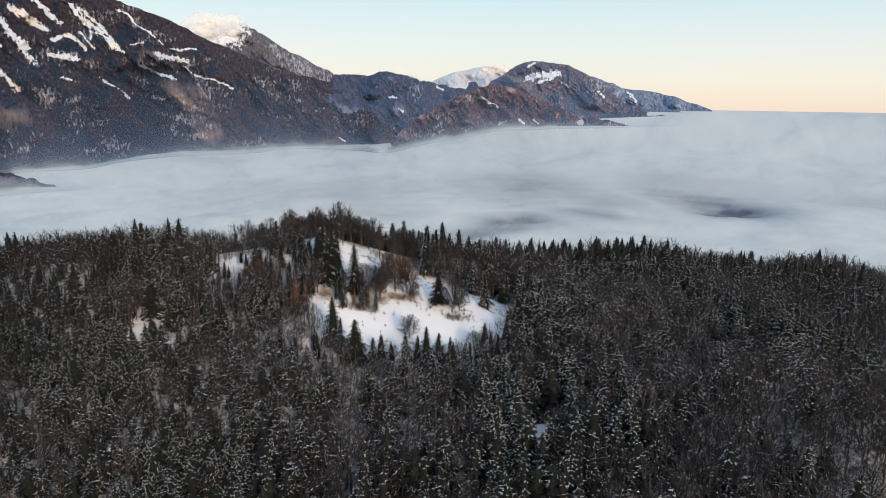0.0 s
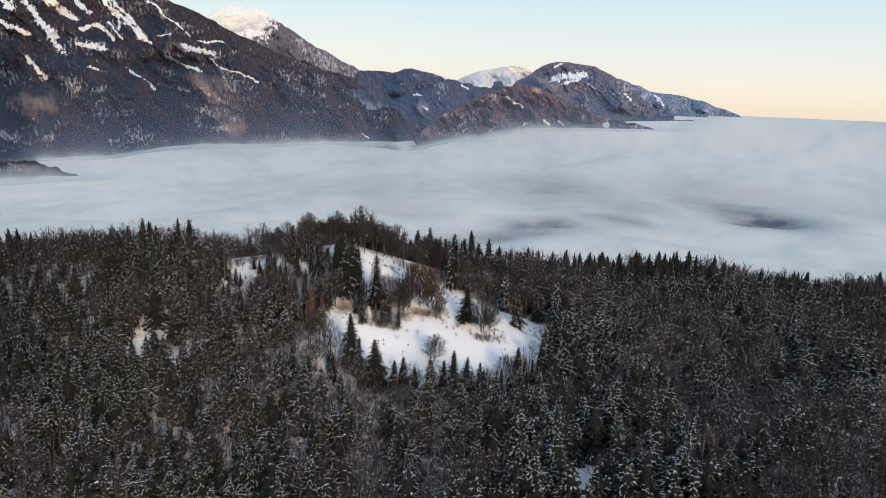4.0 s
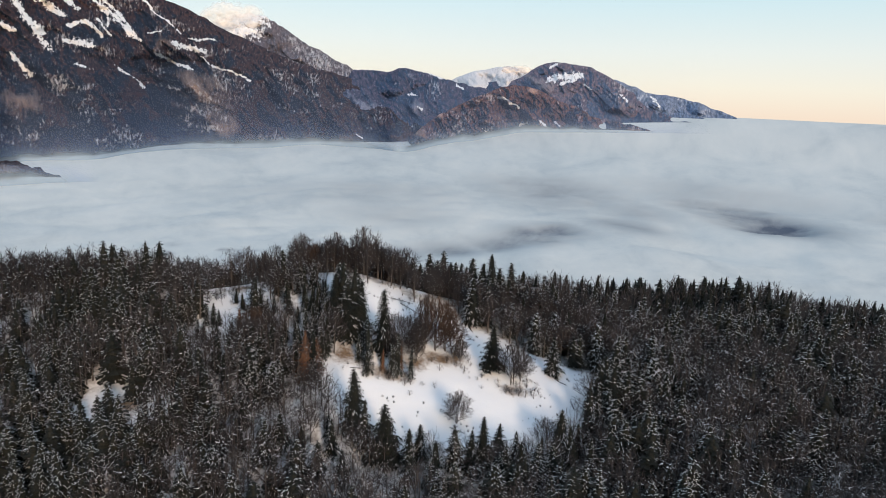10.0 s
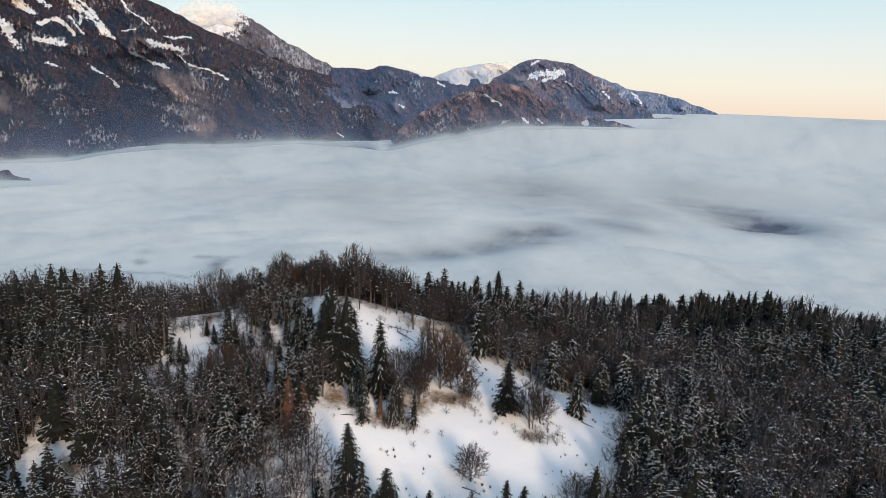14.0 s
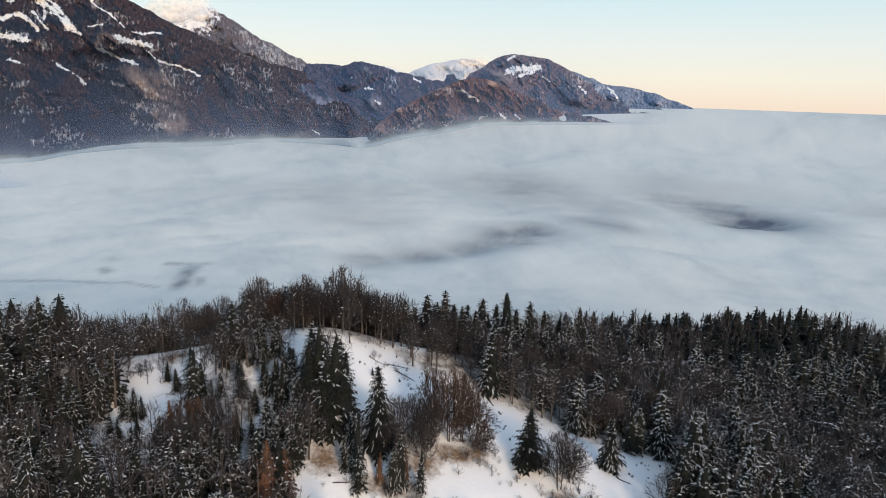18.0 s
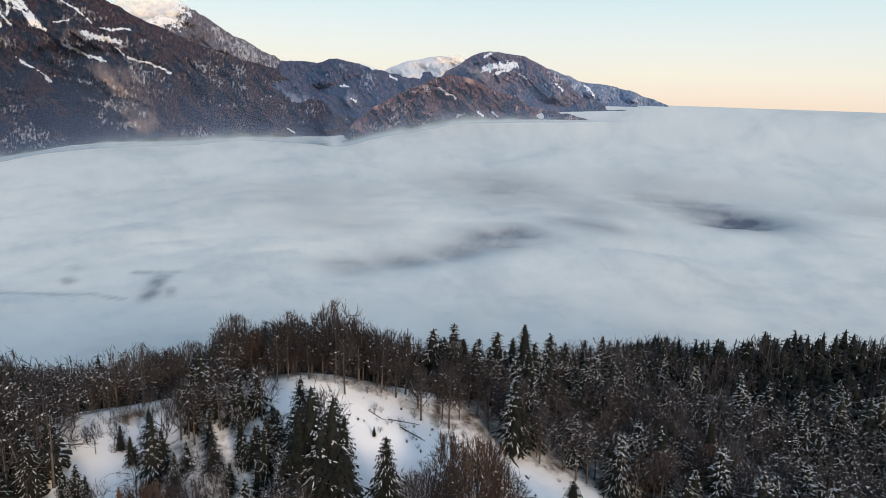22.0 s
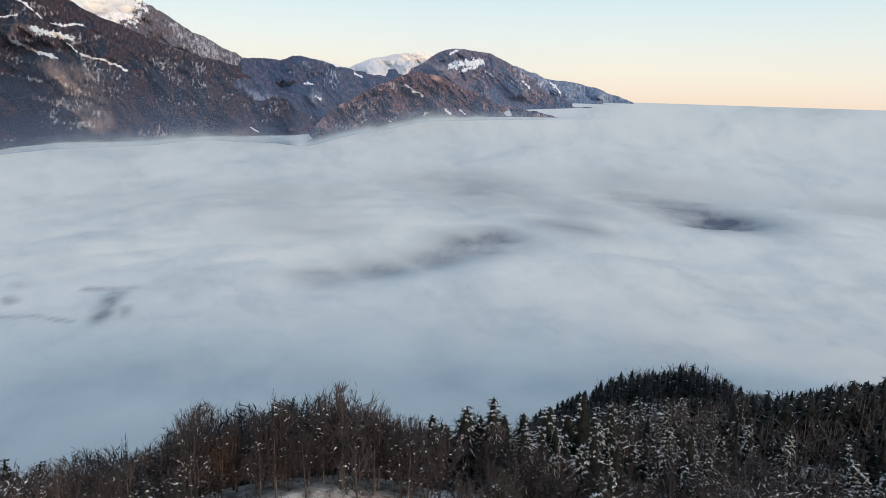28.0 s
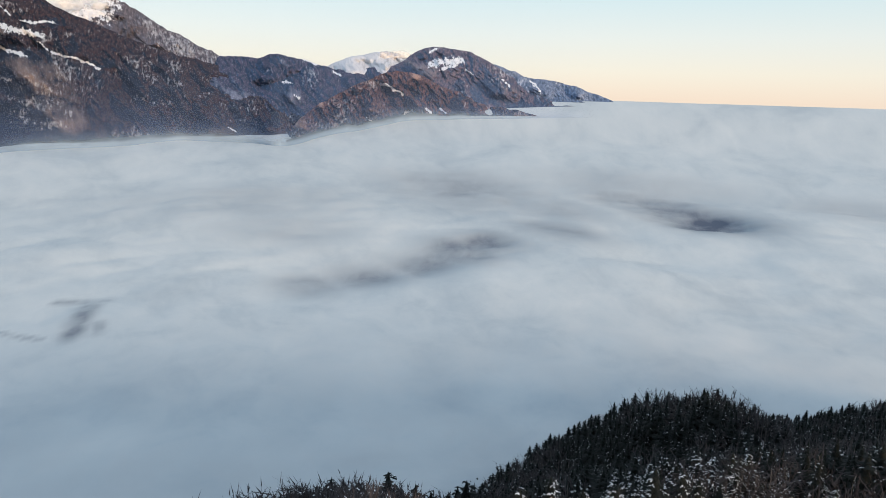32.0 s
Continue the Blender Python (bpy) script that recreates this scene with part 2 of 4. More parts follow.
def fog_material(name):
    m, n, l, b = material(name, 1.0, 0.0)
    uv = n.new("ShaderNodeAttribute")
    uv.attribute_name = "cloud_uv"

    def drawn(sx, sy, turn, detail, rough, warp):
        k = n.new("ShaderNodeMapping")
        k.inputs["Scale"].default_value, k.inputs["Rotation"].default_value = (sx, sy, 1), (0, 0, radians(turn))
        l.new(uv.outputs["Vector"], k.inputs["Vector"])
        f = noise_of(n, l, 1.0, detail, k.outputs[0], rough)
        f.node.inputs["Distortion"].default_value = warp
        return f
    broad, wisp, puff = drawn(0.10, 0.34, -4, 4, 0.5, 0.3), drawn(0.30, 0.85, 5, 6, 0.56, 0.7), drawn(1.0, 2.2, -6, 5, 0.6, 0.5)
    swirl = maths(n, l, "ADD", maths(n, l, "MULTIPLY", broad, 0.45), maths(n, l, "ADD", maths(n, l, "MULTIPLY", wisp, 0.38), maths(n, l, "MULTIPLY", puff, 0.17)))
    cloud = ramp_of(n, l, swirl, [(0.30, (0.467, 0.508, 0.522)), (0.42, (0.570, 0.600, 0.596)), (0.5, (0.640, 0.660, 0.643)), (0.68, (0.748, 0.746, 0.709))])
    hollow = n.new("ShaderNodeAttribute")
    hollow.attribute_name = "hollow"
    # dips are mixed towards a dark blue-grey, broken up by the noise
    darkened = maths(n, l, "MULTIPLY", hollow.outputs["Fac"], maths(n, l, "ADD", maths(n, l, "MULTIPLY", wisp, 1.2), maths(n, l, "MULTIPLY", puff, 0.8)), True)
    l.new(mixed(n, l, darkened, cloud, (0.125, 0.145, 0.185)), b.inputs["Base Color"])
    return m


# ---- mesh helpers ----
def mesh_from(name, verts, faces, mats, which=None, smooth_shade=False, attrs=()):
    me = bpy.data.meshes.new(name)
    v, f = np.asarray(verts, np.float32), np.asarray(faces, np.int32)
    k = f.shape[1]
    me.vertices.add(len(v)), me.loops.add(f.size), me.polygons.add(len(f))
    me.vertices.foreach_set("co", v.ravel())
    me.loops.foreach_set("vertex_index", f.ravel())
    me.polygons.foreach_set("loop_start", np.arange(0, f.size, k, dtype=np.int32))
    for m in mats:
        me.materials.append(m)
    if which is not None:
        me.polygons.foreach_set("material_index", np.asarray(which, np.int32))
    if smooth_shade:
        me.polygons.foreach_set("use_smooth", np.ones(len(f), bool))
    me.update(calc_edges=True)
    for key, values in attrs:
        if values.ndim == 1:
            me.attributes.new(key, "FLOAT", "POINT").data.foreach_set("value", values.astype(np.float32))
        else:
            me.attributes.new(key, "FLOAT_VECTOR", "POINT").data.foreach_set("vector", values.astype(np.float32).ravel())
    return me


def grid_faces(nu, nv):
    i = np.arange((nu - 1) * (nv - 1))
    a = (i // (nv - 1)) * nv + i % (nv - 1)
    return np.stack([a, a + nv, a + nv + 1, a + 1], 1)


def inside(x, y, poly):
    hit = np.zeros(np.shape(x), bool)
    for (ax, ay), (bx, by) in zip(poly, poly[1:] + poly[:1]):
        if ay != by:
            hit ^= ((ay > y) != (by > y)) & (x < (bx - ax) * (y - ay) / (by - ay) + ax)
    return hit


# ---- open snow, in plan ----
MEADOW_A = [(-40, 236), (-36, 246), (-33, 256), (-30, 263), (-36, 263), (-41, 265), (-46, 270), (-48, 275.5), (-40, 277.8), (-31, 278.3), (-21, 278.8), (-13, 274), (-4, 272.5), (6, 272), (18, 268),
     (31, 260), (44, 262), (48, 256), (42, 248), (33, 239), (29, 228), (20, 220), (3, 213), (-13, 213), (-27, 217), (-36, 227)]
MEADOW_B = [(-76, 259), (-79, 270), (-80, 277), (-73, 280), (-65, 280), (-60, 276), (-61, 270), (-63, 265), (-63, 257), (-67, 253)]
MEADOW_C = [(-96, 223), (-95, 235), (-90, 235), (-86, 227), (-77, 231), (-74, 225), (-80, 219)]
MEADOW_D = [(-19, 283), (-16, 299), (-11.5, 299), (-12.5, 280)]
MEADOW_E = [(127, 309), (144, 308), (134, 297), (124, 295)]
MEADOW_F = [(26, 163), (31, 181), (38, 187), (41, 180), (35, 164)]
CLEARINGS = [MEADOW_A, MEADOW_B, MEADOW_C, MEADOW_D, MEADOW_E, MEADOW_F]


def open_snow(x, y):
    x = x + (smooth(x / 6, y / 6, 31) - 0.5) * 5
    y = y + (smooth(x / 6, y / 6, 32) - 0.5) * 5
    return np.any([inside(x, y, p) for p in CLEARINGS], axis=0)


def wooded(x, y):
    near = [~open_snow(x + 2.5 * math.cos(a), y + 2.5 * math.sin(a)) for a in np.arange(0, 6.28, 0.785)]
    return np.mean(near, axis=0)


# ---- ground: one sheet, fine on the hill and coarse far out ----
def ground_axis(lo, hi, step, end_lo, end_hi):
    a = list(np.arange(lo, hi + 0.1, step))
    s, v = step, hi
    while v < end_hi:
        s *= 1.22
        v = min(v + s, end_hi)
        a.append(v)
    s, v = step, lo
    while v > end_lo:
        s *= 1.22
        v = max(v - s, end_lo)
        a.insert(0, v)
    return np.array(a)


gx, gy = ground_axis(-200, 270, 2.2, -4700, 4700), ground_axis(95, 470, 2.2, -4700, 4700)
GX, GY = np.meshgrid(gx, gy, indexing="ij")
GZ = ground(GX, GY)
dry = np.zeros_like(GX)
for cx, cy, sx, sy in ((-21, 239.5, 8, 3.0), (-7, 250, 8, 3.2), (-14, 246, 5, 4), (-88, 228, 9, 5), (-2, 253, 3, 6), (13.5, 241.5, 5, 2.2), (-33, 243, 5, 5), (-70, 275, 5, 3), (-20, 252, 6, 6), (-58, 277, 8, 3)):
    dry = np.maximum(dry, 0.85 * np.exp(-((GX - cx) / sx) ** 2 - ((GY - cy) / sy) ** 2))
hill = mesh_from("ground", np.stack([GX, GY, GZ], -1).reshape(-1, 3), grid_faces(len(gx), len(gy)), [SNOW_GROUND], None, True,
                 [("wooded", (wooded(GX, GY) * np.interp(GX, [-75, -50, -30, 40], [0.80, 0.88, 0.97, 1.0])).ravel()), ("dry_grass", dry.ravel())])
tagged(new("ground", hill), "snow-covered hillside with leaf litter showing under trees", "ground", kind="structure")

# ---- sea of fog ----
EYE = (-10.0, 57.0, 70.0)


def fog_level(r):
    far = np.maximum(r - 2000, 0)
    return 70 - 150 * r / (np.minimum(r, 2000) + far * (1 + (far / 900) ** 2.5) + 1e-6)


# dips coloured darker than the fog: where, half widths across and along, how deep
HOLLOWS = ((497, 1040, 46, 62, 1.0), (470, 1010, 40, 48, 0.9), (490, 1130, 60, 105, 0.75), (470, 1230, 70, 110, 0.45), (150, 915, 27, 40, 0.72), (110, 880, 34, 40, 0.78), (70, 850, 34, 34, 0.62), (15, 815, 30, 28, 0.7), (-38, 785, 24, 26, 0.55),
           (252, 985, 42, 55, 0.5), (225, 1380, 110, 170, 0.45), (310, 1150, 60, 80, 0.35), (540, 1380, 150, 160, 0.3), (-60, 1010, 70, 60, 0.25), (780, 1100, 90, 80, 0.3), (-120, 1200, 160, 110, 0.22), (40, 455, 330, 110, 0.25))
# fields, hedges and a lane of the valley that show through the thinnest fog: ends, half width, strength
FIELD_MARKS = ((-190, 712, -185, 676, 7.0, 0.85), (-185, 676, -181, 650, 8.0, 0.8), (-172, 670, -168, 652, 5.0, 0.5), (-214, 727, -202, 727, 4.0, 0.6), (-198, 727, -182, 728, 4.0, 0.6),
               (-330, 668, -225, 660, 2.6, 0.6), (-225, 660, -197, 644, 2.4, 0.5), (-260, 702, -254, 696, 5.0, 0.7), (-270, 742, -264, 738, 7.0, 0.35))


def fog_sheet():
    rs = np.concatenate([np.linspace(5, 350, 12), np.linspace(358, 1300, 150), np.linspace(1320, 4850, 70)])
    angles = np.radians(np.concatenate([np.arange(-180, -50, 5.0), np.arange(-50, -26, 0.6), np.arange(-26, -8, 0.3), np.arange(-8, 55, 0.55), np.arange(55, 181, 5.0)]))
    R, A = np.meshgrid(rs, angles, indexing="ij")
    X, Y = EYE[0] + R * np.sin(A), EYE[1] + R * np.cos(A)
    calm = np.clip(1.25 - R / 3200, 0.08, 1)
    swell = (fractal(X / 170, Y / 420, 4, 50, 0.45) - 0.5) * 22 * calm
    wx, wy = X + 60 * (smooth(X / 120, Y / 160, 57) - 0.5), Y + 90 * (smooth(X / 120, Y / 160, 58) - 0.5)
    puffs = np.abs(2 * fractal(wx / 95, wy / 150, 4, 54, 0.5) - 1)     # rounded tops with narrow dips between
    Z = fog_level(R) + swell + 5 * (puffs - 0.25) * calm * np.clip((R - 350) / 300, 0.25, 1) - 1
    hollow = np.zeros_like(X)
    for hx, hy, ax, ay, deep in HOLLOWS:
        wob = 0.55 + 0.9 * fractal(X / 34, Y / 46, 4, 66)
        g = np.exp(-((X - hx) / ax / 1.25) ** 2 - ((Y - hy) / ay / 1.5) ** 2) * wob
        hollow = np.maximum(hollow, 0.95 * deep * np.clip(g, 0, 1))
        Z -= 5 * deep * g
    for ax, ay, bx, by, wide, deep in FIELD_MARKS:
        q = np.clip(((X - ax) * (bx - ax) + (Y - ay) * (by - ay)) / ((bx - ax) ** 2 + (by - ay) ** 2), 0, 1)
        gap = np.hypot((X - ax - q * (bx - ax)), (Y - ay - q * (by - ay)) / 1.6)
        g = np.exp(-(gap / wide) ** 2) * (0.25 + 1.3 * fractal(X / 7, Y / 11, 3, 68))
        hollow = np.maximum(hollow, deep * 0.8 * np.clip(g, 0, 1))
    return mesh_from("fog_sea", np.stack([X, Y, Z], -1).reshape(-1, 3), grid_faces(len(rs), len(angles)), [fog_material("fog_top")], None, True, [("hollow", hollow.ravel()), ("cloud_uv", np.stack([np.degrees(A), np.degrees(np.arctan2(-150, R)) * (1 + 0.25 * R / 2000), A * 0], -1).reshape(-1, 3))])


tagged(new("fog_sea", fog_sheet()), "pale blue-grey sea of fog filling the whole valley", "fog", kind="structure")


# ---- mountains ----
def fog_reach(el):
    """How far off the fog's top lies at an elevation seen from the flight."""
    r = np.linspace(300, 4840, 1500)
    e = np.degrees(np.arctan2(fog_level(r) - 70, r))
    return np.interp(el, e, r)


def mountain(name, label, mat, crest, base, far, rough=1.0, seed=0, nu=240, nv=84, crest_noise=0.04, fields=(), grain=1.5, sink=6):
    ca, ce = zip(*crest)
    ba, be = zip(*base)
    az = np.linspace(ca[0], ca[-1], nu)
    el = bend(az, ca, ce, 0.22) + (fractal(az * 1.7, az * 0 + seed, 5, seed) - 0.5) * crest_noise * 4
    foot = fog_reach(np.interp(az, ba, be))
    top = np.minimum(np.maximum(np.interp(az, ca, np.linspace(far[0], far[1], len(ca))), foot * 1.03), 4830)
    v = np.linspace(-0.25, 1.0, nv)
    AZ, V = np.meshgrid(az, v, indexing="ij")
    FOOT, TOP = foot[:, None], top[:, None]
    R = FOOT + (TOP - FOOT) * V
    zf, zt = fog_level(foot)[:, None], (70 + top * np.tan(np.radians(el)))[:, None]
    ends = np.clip(np.minimum(np.where(az[0] < -40, 9, az - az[0]), az[-1] - az) / 1.2, 0, 1)[:, None]
    zt = zf - 25 + (np.maximum(zt, zf - 20) - zf + 25) * ends * (2 - ends)
    span = np.maximum(zt - zf, 20)
    Z = np.where(V > 0, zf + (zt - zf) * np.maximum(V, 0) ** 0.92, zf + V * 1600)
    E0 = np.degrees(np.arctan2(zf + (zt - zf) * np.clip(V, 0, 1) - EYE[2], R))
    S, T = AZ * grain, E0 * grain
    bx, by = S + 1.3 * (fractal(S * 0.5, T * 0.5, 3, seed + 5) - 0.5), T + 1.3 * (fractal(S * 0.5, T * 0.5, 3, seed + 6) - 0.5)
    hump = np.abs(2 * fractal(bx * 0.22 + by * 0.14, by * 0.30 - bx * 0.05, 4, seed + 3, 0.38) - 1)        # rounded spurs with dark dells between
    rib = 1 - np.abs(2 * fractal(bx * 0.75 + by * 0.55, by * 0.42, 5, seed + 9, 0.55) - 1)                # ribs running down the slope
    w = np.clip(np.sin(np.clip(V, 0, 1) * math.pi), 0, 1) ** 0.7
    low_part = np.clip(1.25 - np.clip(V, 0, 1), 0.35, 1)
    nose = np.clip((hump - 0.30) * 1.6 + (rib - 0.75) * 0.8, -0.4, 1)
    Z = Z - sink * (1 - ends) ** 2                   # how far the ends sink into the fog
    # spurs stand forward, dells lie back
    forward = 1 - rough * w / grain * ((hump - 0.24) * 0.30 * low_part + (rib - 0.70) * 0.10)
    Z, R = EYE[2] + (Z - EYE[2]) * forward, R * forward
    turned = np.clip(np.gradient(forward, axis=0) / np.gradient(az)[:, None] * 14 * grain, -1, 1)      # which way a side faces: those turned left, from the sun, are coloured as shade
    a = np.radians(AZ)
    X, Y = EYE[0] + R * np.sin(a), EYE[1] + R * np.cos(a)
    back = 12                                        # the far side falls away behind the crest
    BV = np.linspace(0, 1, back)[None, 1:]
    RB = np.minimum(TOP + BV * 260, 4860)
    ZB = zt - span * 0.5 * BV
    X = np.concatenate([X, EYE[0] + RB * np.sin(a[:, :1])], 1)
    Y = np.concatenate([Y, EYE[1] + RB * np.cos(a[:, :1])], 1)
    Z = np.concatenate([Z, ZB], 1)
    share = np.concatenate([np.clip(V, 0, 1), np.ones_like(ZB)], 1)
    AA = np.repeat(AZ[:, :1], nv + back - 1, 1)
    EE = np.degrees(np.arctan2(Z - EYE[2], np.hypot(X - EYE[0], Y - EYE[1])))
    nose, turned = np.concatenate([nose, np.zeros_like(ZB)], 1), np.concatenate([turned, np.zeros_like(ZB)], 1)
    ja, je = AA + (fractal(AA * 1.2, EE * 1.6, 4, seed + 20) - 0.5) * 0.6, EE + (fractal(AA * 1.2, EE * 1.6, 4, seed + 27) - 0.5) * 0.4
    field = np.full_like(AA, -1.5)
    for a0, e0, a1, e1, wide in fields:
        da, de = a1 - a0, e1 - e0
        q = np.clip(((ja - a0) * da + (je - e0) * de) / (da * da + de * de), 0, 1)
        gap = np.hypot(ja - a0 - q * da, je - e0 - q * de)
        ragged = wide * (0.30 + 1.15 * fractal(AA * 2.6, EE * 3.2, 3, seed + 33))
        field = np.maximum(field, np.clip(1.0 - gap / ragged, -1.5, 1))
    uv = np.stack([AA, EE, share * 0 + seed], -1)
    me = mesh_from(name, np.stack([X, Y, Z], -1).reshape(-1, 3), grid_faces(nu, nv + back - 1), [mat], None, True,
                   [("slope_uv", uv.reshape(-1, 3)), ("height_share", share.ravel()), ("snowfield", field.ravel()), ("nose", nose.ravel()), ("flank_shade", turned.ravel())])
    return tagged(new(name, me), label, "mountain", kind="structure")


# conifer tones are kept blue: air haze is painted into them
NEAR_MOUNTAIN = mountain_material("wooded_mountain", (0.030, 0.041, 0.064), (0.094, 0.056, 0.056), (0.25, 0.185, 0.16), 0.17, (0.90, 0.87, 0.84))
# the next two are paler and bluer throughout, with distance haze in the colour
HAZED_MOUNTAIN = mountain_material("hazed_wooded_mountain", (0.062, 0.104, 0.180), (0.125, 0.112, 0.165), (0.26, 0.27, 0.34), 0.14)
HAZED_ROUND_MOUNTAIN = mountain_material("rounded_mountain", (0.10, 0.145, 0.23), (0.20, 0.150, 0.185), (0.34, 0.28, 0.28), 0.16)
# low red sunlight is painted into the beech and rock tones here
RED_LIT_HILL = mountain_material("russet_foothill", (0.042, 0.060, 0.098), (0.20, 0.102, 0.088), (0.50, 0.31, 0.23), 0.17, bare=0.50)
WHITE_PEAK = mountain_material("snowy_peak", (0.18, 0.17, 0.20), (0.20, 0.165, 0.18), (0.42, 0.38, 0.38), 0.20)
WHITE_MASSIF = mountain_material("snowy_massif", (0.40, 0.38, 0.40), (0.45, 0.42, 0.42), (0.66, 0.62, 0.61), 0.45)
# palest and bluest: the haze of the farthest ridges, put into the colour
HAZED_FAR_RIDGE = mountain_material("hazed_far_ridge", (0.21, 0.28, 0.41), (0.25, 0.30, 0.42), (0.32, 0.36, 0.46), 0.16)

mountain("far_white_massif", "far snow-white massif catching low sun", WHITE_MASSIF, [(0.0, 1.2), (2.8, 2.5), (5.5, 3.05), (6.9, 2.9), (9.0, 1.6)],
         [(0, -0.4), (9, -0.4)], (4820, 4820), 0.8, 71, 120, 40)
mountain("far_blue_ridge", "far ridge with haze blue in its colour, running into the fog", HAZED_FAR_RIDGE, [(15.5, 1.6), (16.7, 1.45), (18.8, 1.17), (20.5, 0.86), (21.7, 0.36), (23.0, 0.0), (24.1, -0.3)],
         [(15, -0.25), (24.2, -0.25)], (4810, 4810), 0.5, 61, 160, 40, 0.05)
mountain("distant_ridge", "distant ridge, haze blue in its colour, with one steep snow gully", HAZED_FAR_RIDGE, [(13.0, 2.5), (14.0, 2.32), (15.8, 1.82), (17.1, 1.23), (18.8, 0.79), (20.6, -0.11), (22.0, -0.6)],
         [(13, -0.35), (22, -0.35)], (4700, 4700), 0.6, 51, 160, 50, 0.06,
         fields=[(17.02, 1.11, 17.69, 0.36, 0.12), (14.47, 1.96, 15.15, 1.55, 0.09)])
mountain("snow_peak", "high snowy peak with cloud on its shoulder", WHITE_PEAK, [(-22, 2.0), (-19.5, 3.14), (-17.6, 4.9), (-16.2, 5.7), (-14.5, 6.07), (-13.3, 5.75), (-12.0, 5.09), (-10.5, 4.13), (-8.5, 3.17), (-6.7, 2.31), (-4.9, 1.16), (-3.5, 0.2)],
         [(-22, -1.2), (-3, -1.2)], (4750, 4600), 0.9, 41, 320, 120, 0.10,
         fields=[(-20.5, 3.6, -16.6, 5.0, 2.3), (-16.6, 5.2, -14.0, 5.7, 1.2), (-17.5, 4.2, -14.4, 4.8, 1.0)])
mountain("middle_ridge", "dark wooded ridge, haze blue in its colour, behind the foothills", HAZED_MOUNTAIN, [(-9, 1.6), (-6.7, 2.18), (-5.4, 2.37), (-4.0, 2.18), (-2.9, 2.58), (-1.3, 2.35), (0.6, 1.86), (2.4, 1.49), (4.2, 1.79), (6.5, 1.67), (9, 1.2)],
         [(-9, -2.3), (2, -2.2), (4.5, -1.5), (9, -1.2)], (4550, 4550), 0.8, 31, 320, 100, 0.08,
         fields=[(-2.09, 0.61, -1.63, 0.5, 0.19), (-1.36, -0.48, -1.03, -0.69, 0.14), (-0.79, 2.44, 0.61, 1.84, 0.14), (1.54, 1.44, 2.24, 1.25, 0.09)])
mountain("rounded_mountain", "broad rounded mountain with a snowfield under its top", HAZED_ROUND_MOUNTAIN, [(3.0, 0.6), (5.6, 1.63), (6.9, 2.26), (8.0, 3.13), (9.3, 3.53), (10.9, 3.37), (12.2, 3.2), (13.6, 2.6), (14.9, 1.79), (16.7, 0.78), (18.5, 0.0), (20.9, -0.7)],
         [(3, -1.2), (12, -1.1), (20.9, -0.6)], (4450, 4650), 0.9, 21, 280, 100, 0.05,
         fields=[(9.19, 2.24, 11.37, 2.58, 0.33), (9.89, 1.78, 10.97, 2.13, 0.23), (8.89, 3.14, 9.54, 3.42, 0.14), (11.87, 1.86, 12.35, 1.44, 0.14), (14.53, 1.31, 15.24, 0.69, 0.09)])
# snow on the great mountain: two ends and half width of each streak, as bearing and elevation
GULLIES = [(-33.5, 7.6, -31.2, 5.2, 0.35), (-36.5, 7.5, -34, 5, 0.3), (-30.08, 5.42, -28.4, 2.6, 0.35), (-29.36, 6.21, -27.3, 4.9, 0.3), (-28.2, 7.2, -26.4, 5.4, 0.22), (-25.6, 6.52, -22.37, 3.46, 0.22), (-24.91, 6.39, -24.35, 4.33, 0.16), (-30.41, 1.92, -29.54, 0.63, 0.25), (-30.38, 5.66, -29.46, 4.59, 0.23), (-29.46, 4.59, -28.61, 3.46, 0.28), (-31.77, 4.15, -30.31, 3.51, 0.23), (-28.6, 5.85, -27.49, 4.77, 0.19), (-24.68, 6.29, -23.41, 4.78, 0.16), (-23.41, 4.78, -22.67, 3.58, 0.23)]
SNOW_MEADOWS = [(-22.36, 6.47, -19.6, 4.16, 0.09), (-27.34, 3.07, -25.66, 2.88, 0.28), (-26.96, 4.17, -25.94, 4.49, 0.19), (-25.79, 4.58, -24.93, 3.53, 0.16), (-25.09, 4.76, -24.4, 3.65, 0.14), (-21.84, 4.04, -20.86, 4.19, 0.12), (-20.06, 3.4, -17.77, 2.97, 0.23), (-18.97, 3.84, -17.09, 3.89, 0.14), (-21.39, 2.58, -18.95, 1.57, 0.16), (-24.05, 1.64, -22.11, 0.2, 0.13), (-18.15, 2.49, -14.75, 0.94, 0.12), (-26.79, 1.47, -25.96, 1.33, 0.14), (-33.6, 4.82, -32.43, 3.87, 0.23)]
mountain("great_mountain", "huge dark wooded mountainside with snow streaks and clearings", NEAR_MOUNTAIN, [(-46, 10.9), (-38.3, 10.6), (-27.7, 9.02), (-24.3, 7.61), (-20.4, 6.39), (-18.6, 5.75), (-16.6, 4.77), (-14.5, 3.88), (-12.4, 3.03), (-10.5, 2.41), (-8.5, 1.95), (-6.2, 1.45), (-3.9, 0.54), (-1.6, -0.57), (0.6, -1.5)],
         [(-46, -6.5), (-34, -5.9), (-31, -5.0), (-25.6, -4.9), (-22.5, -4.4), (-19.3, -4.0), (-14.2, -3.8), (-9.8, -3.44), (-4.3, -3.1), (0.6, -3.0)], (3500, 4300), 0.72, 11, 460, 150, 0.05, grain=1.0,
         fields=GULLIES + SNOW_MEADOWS)
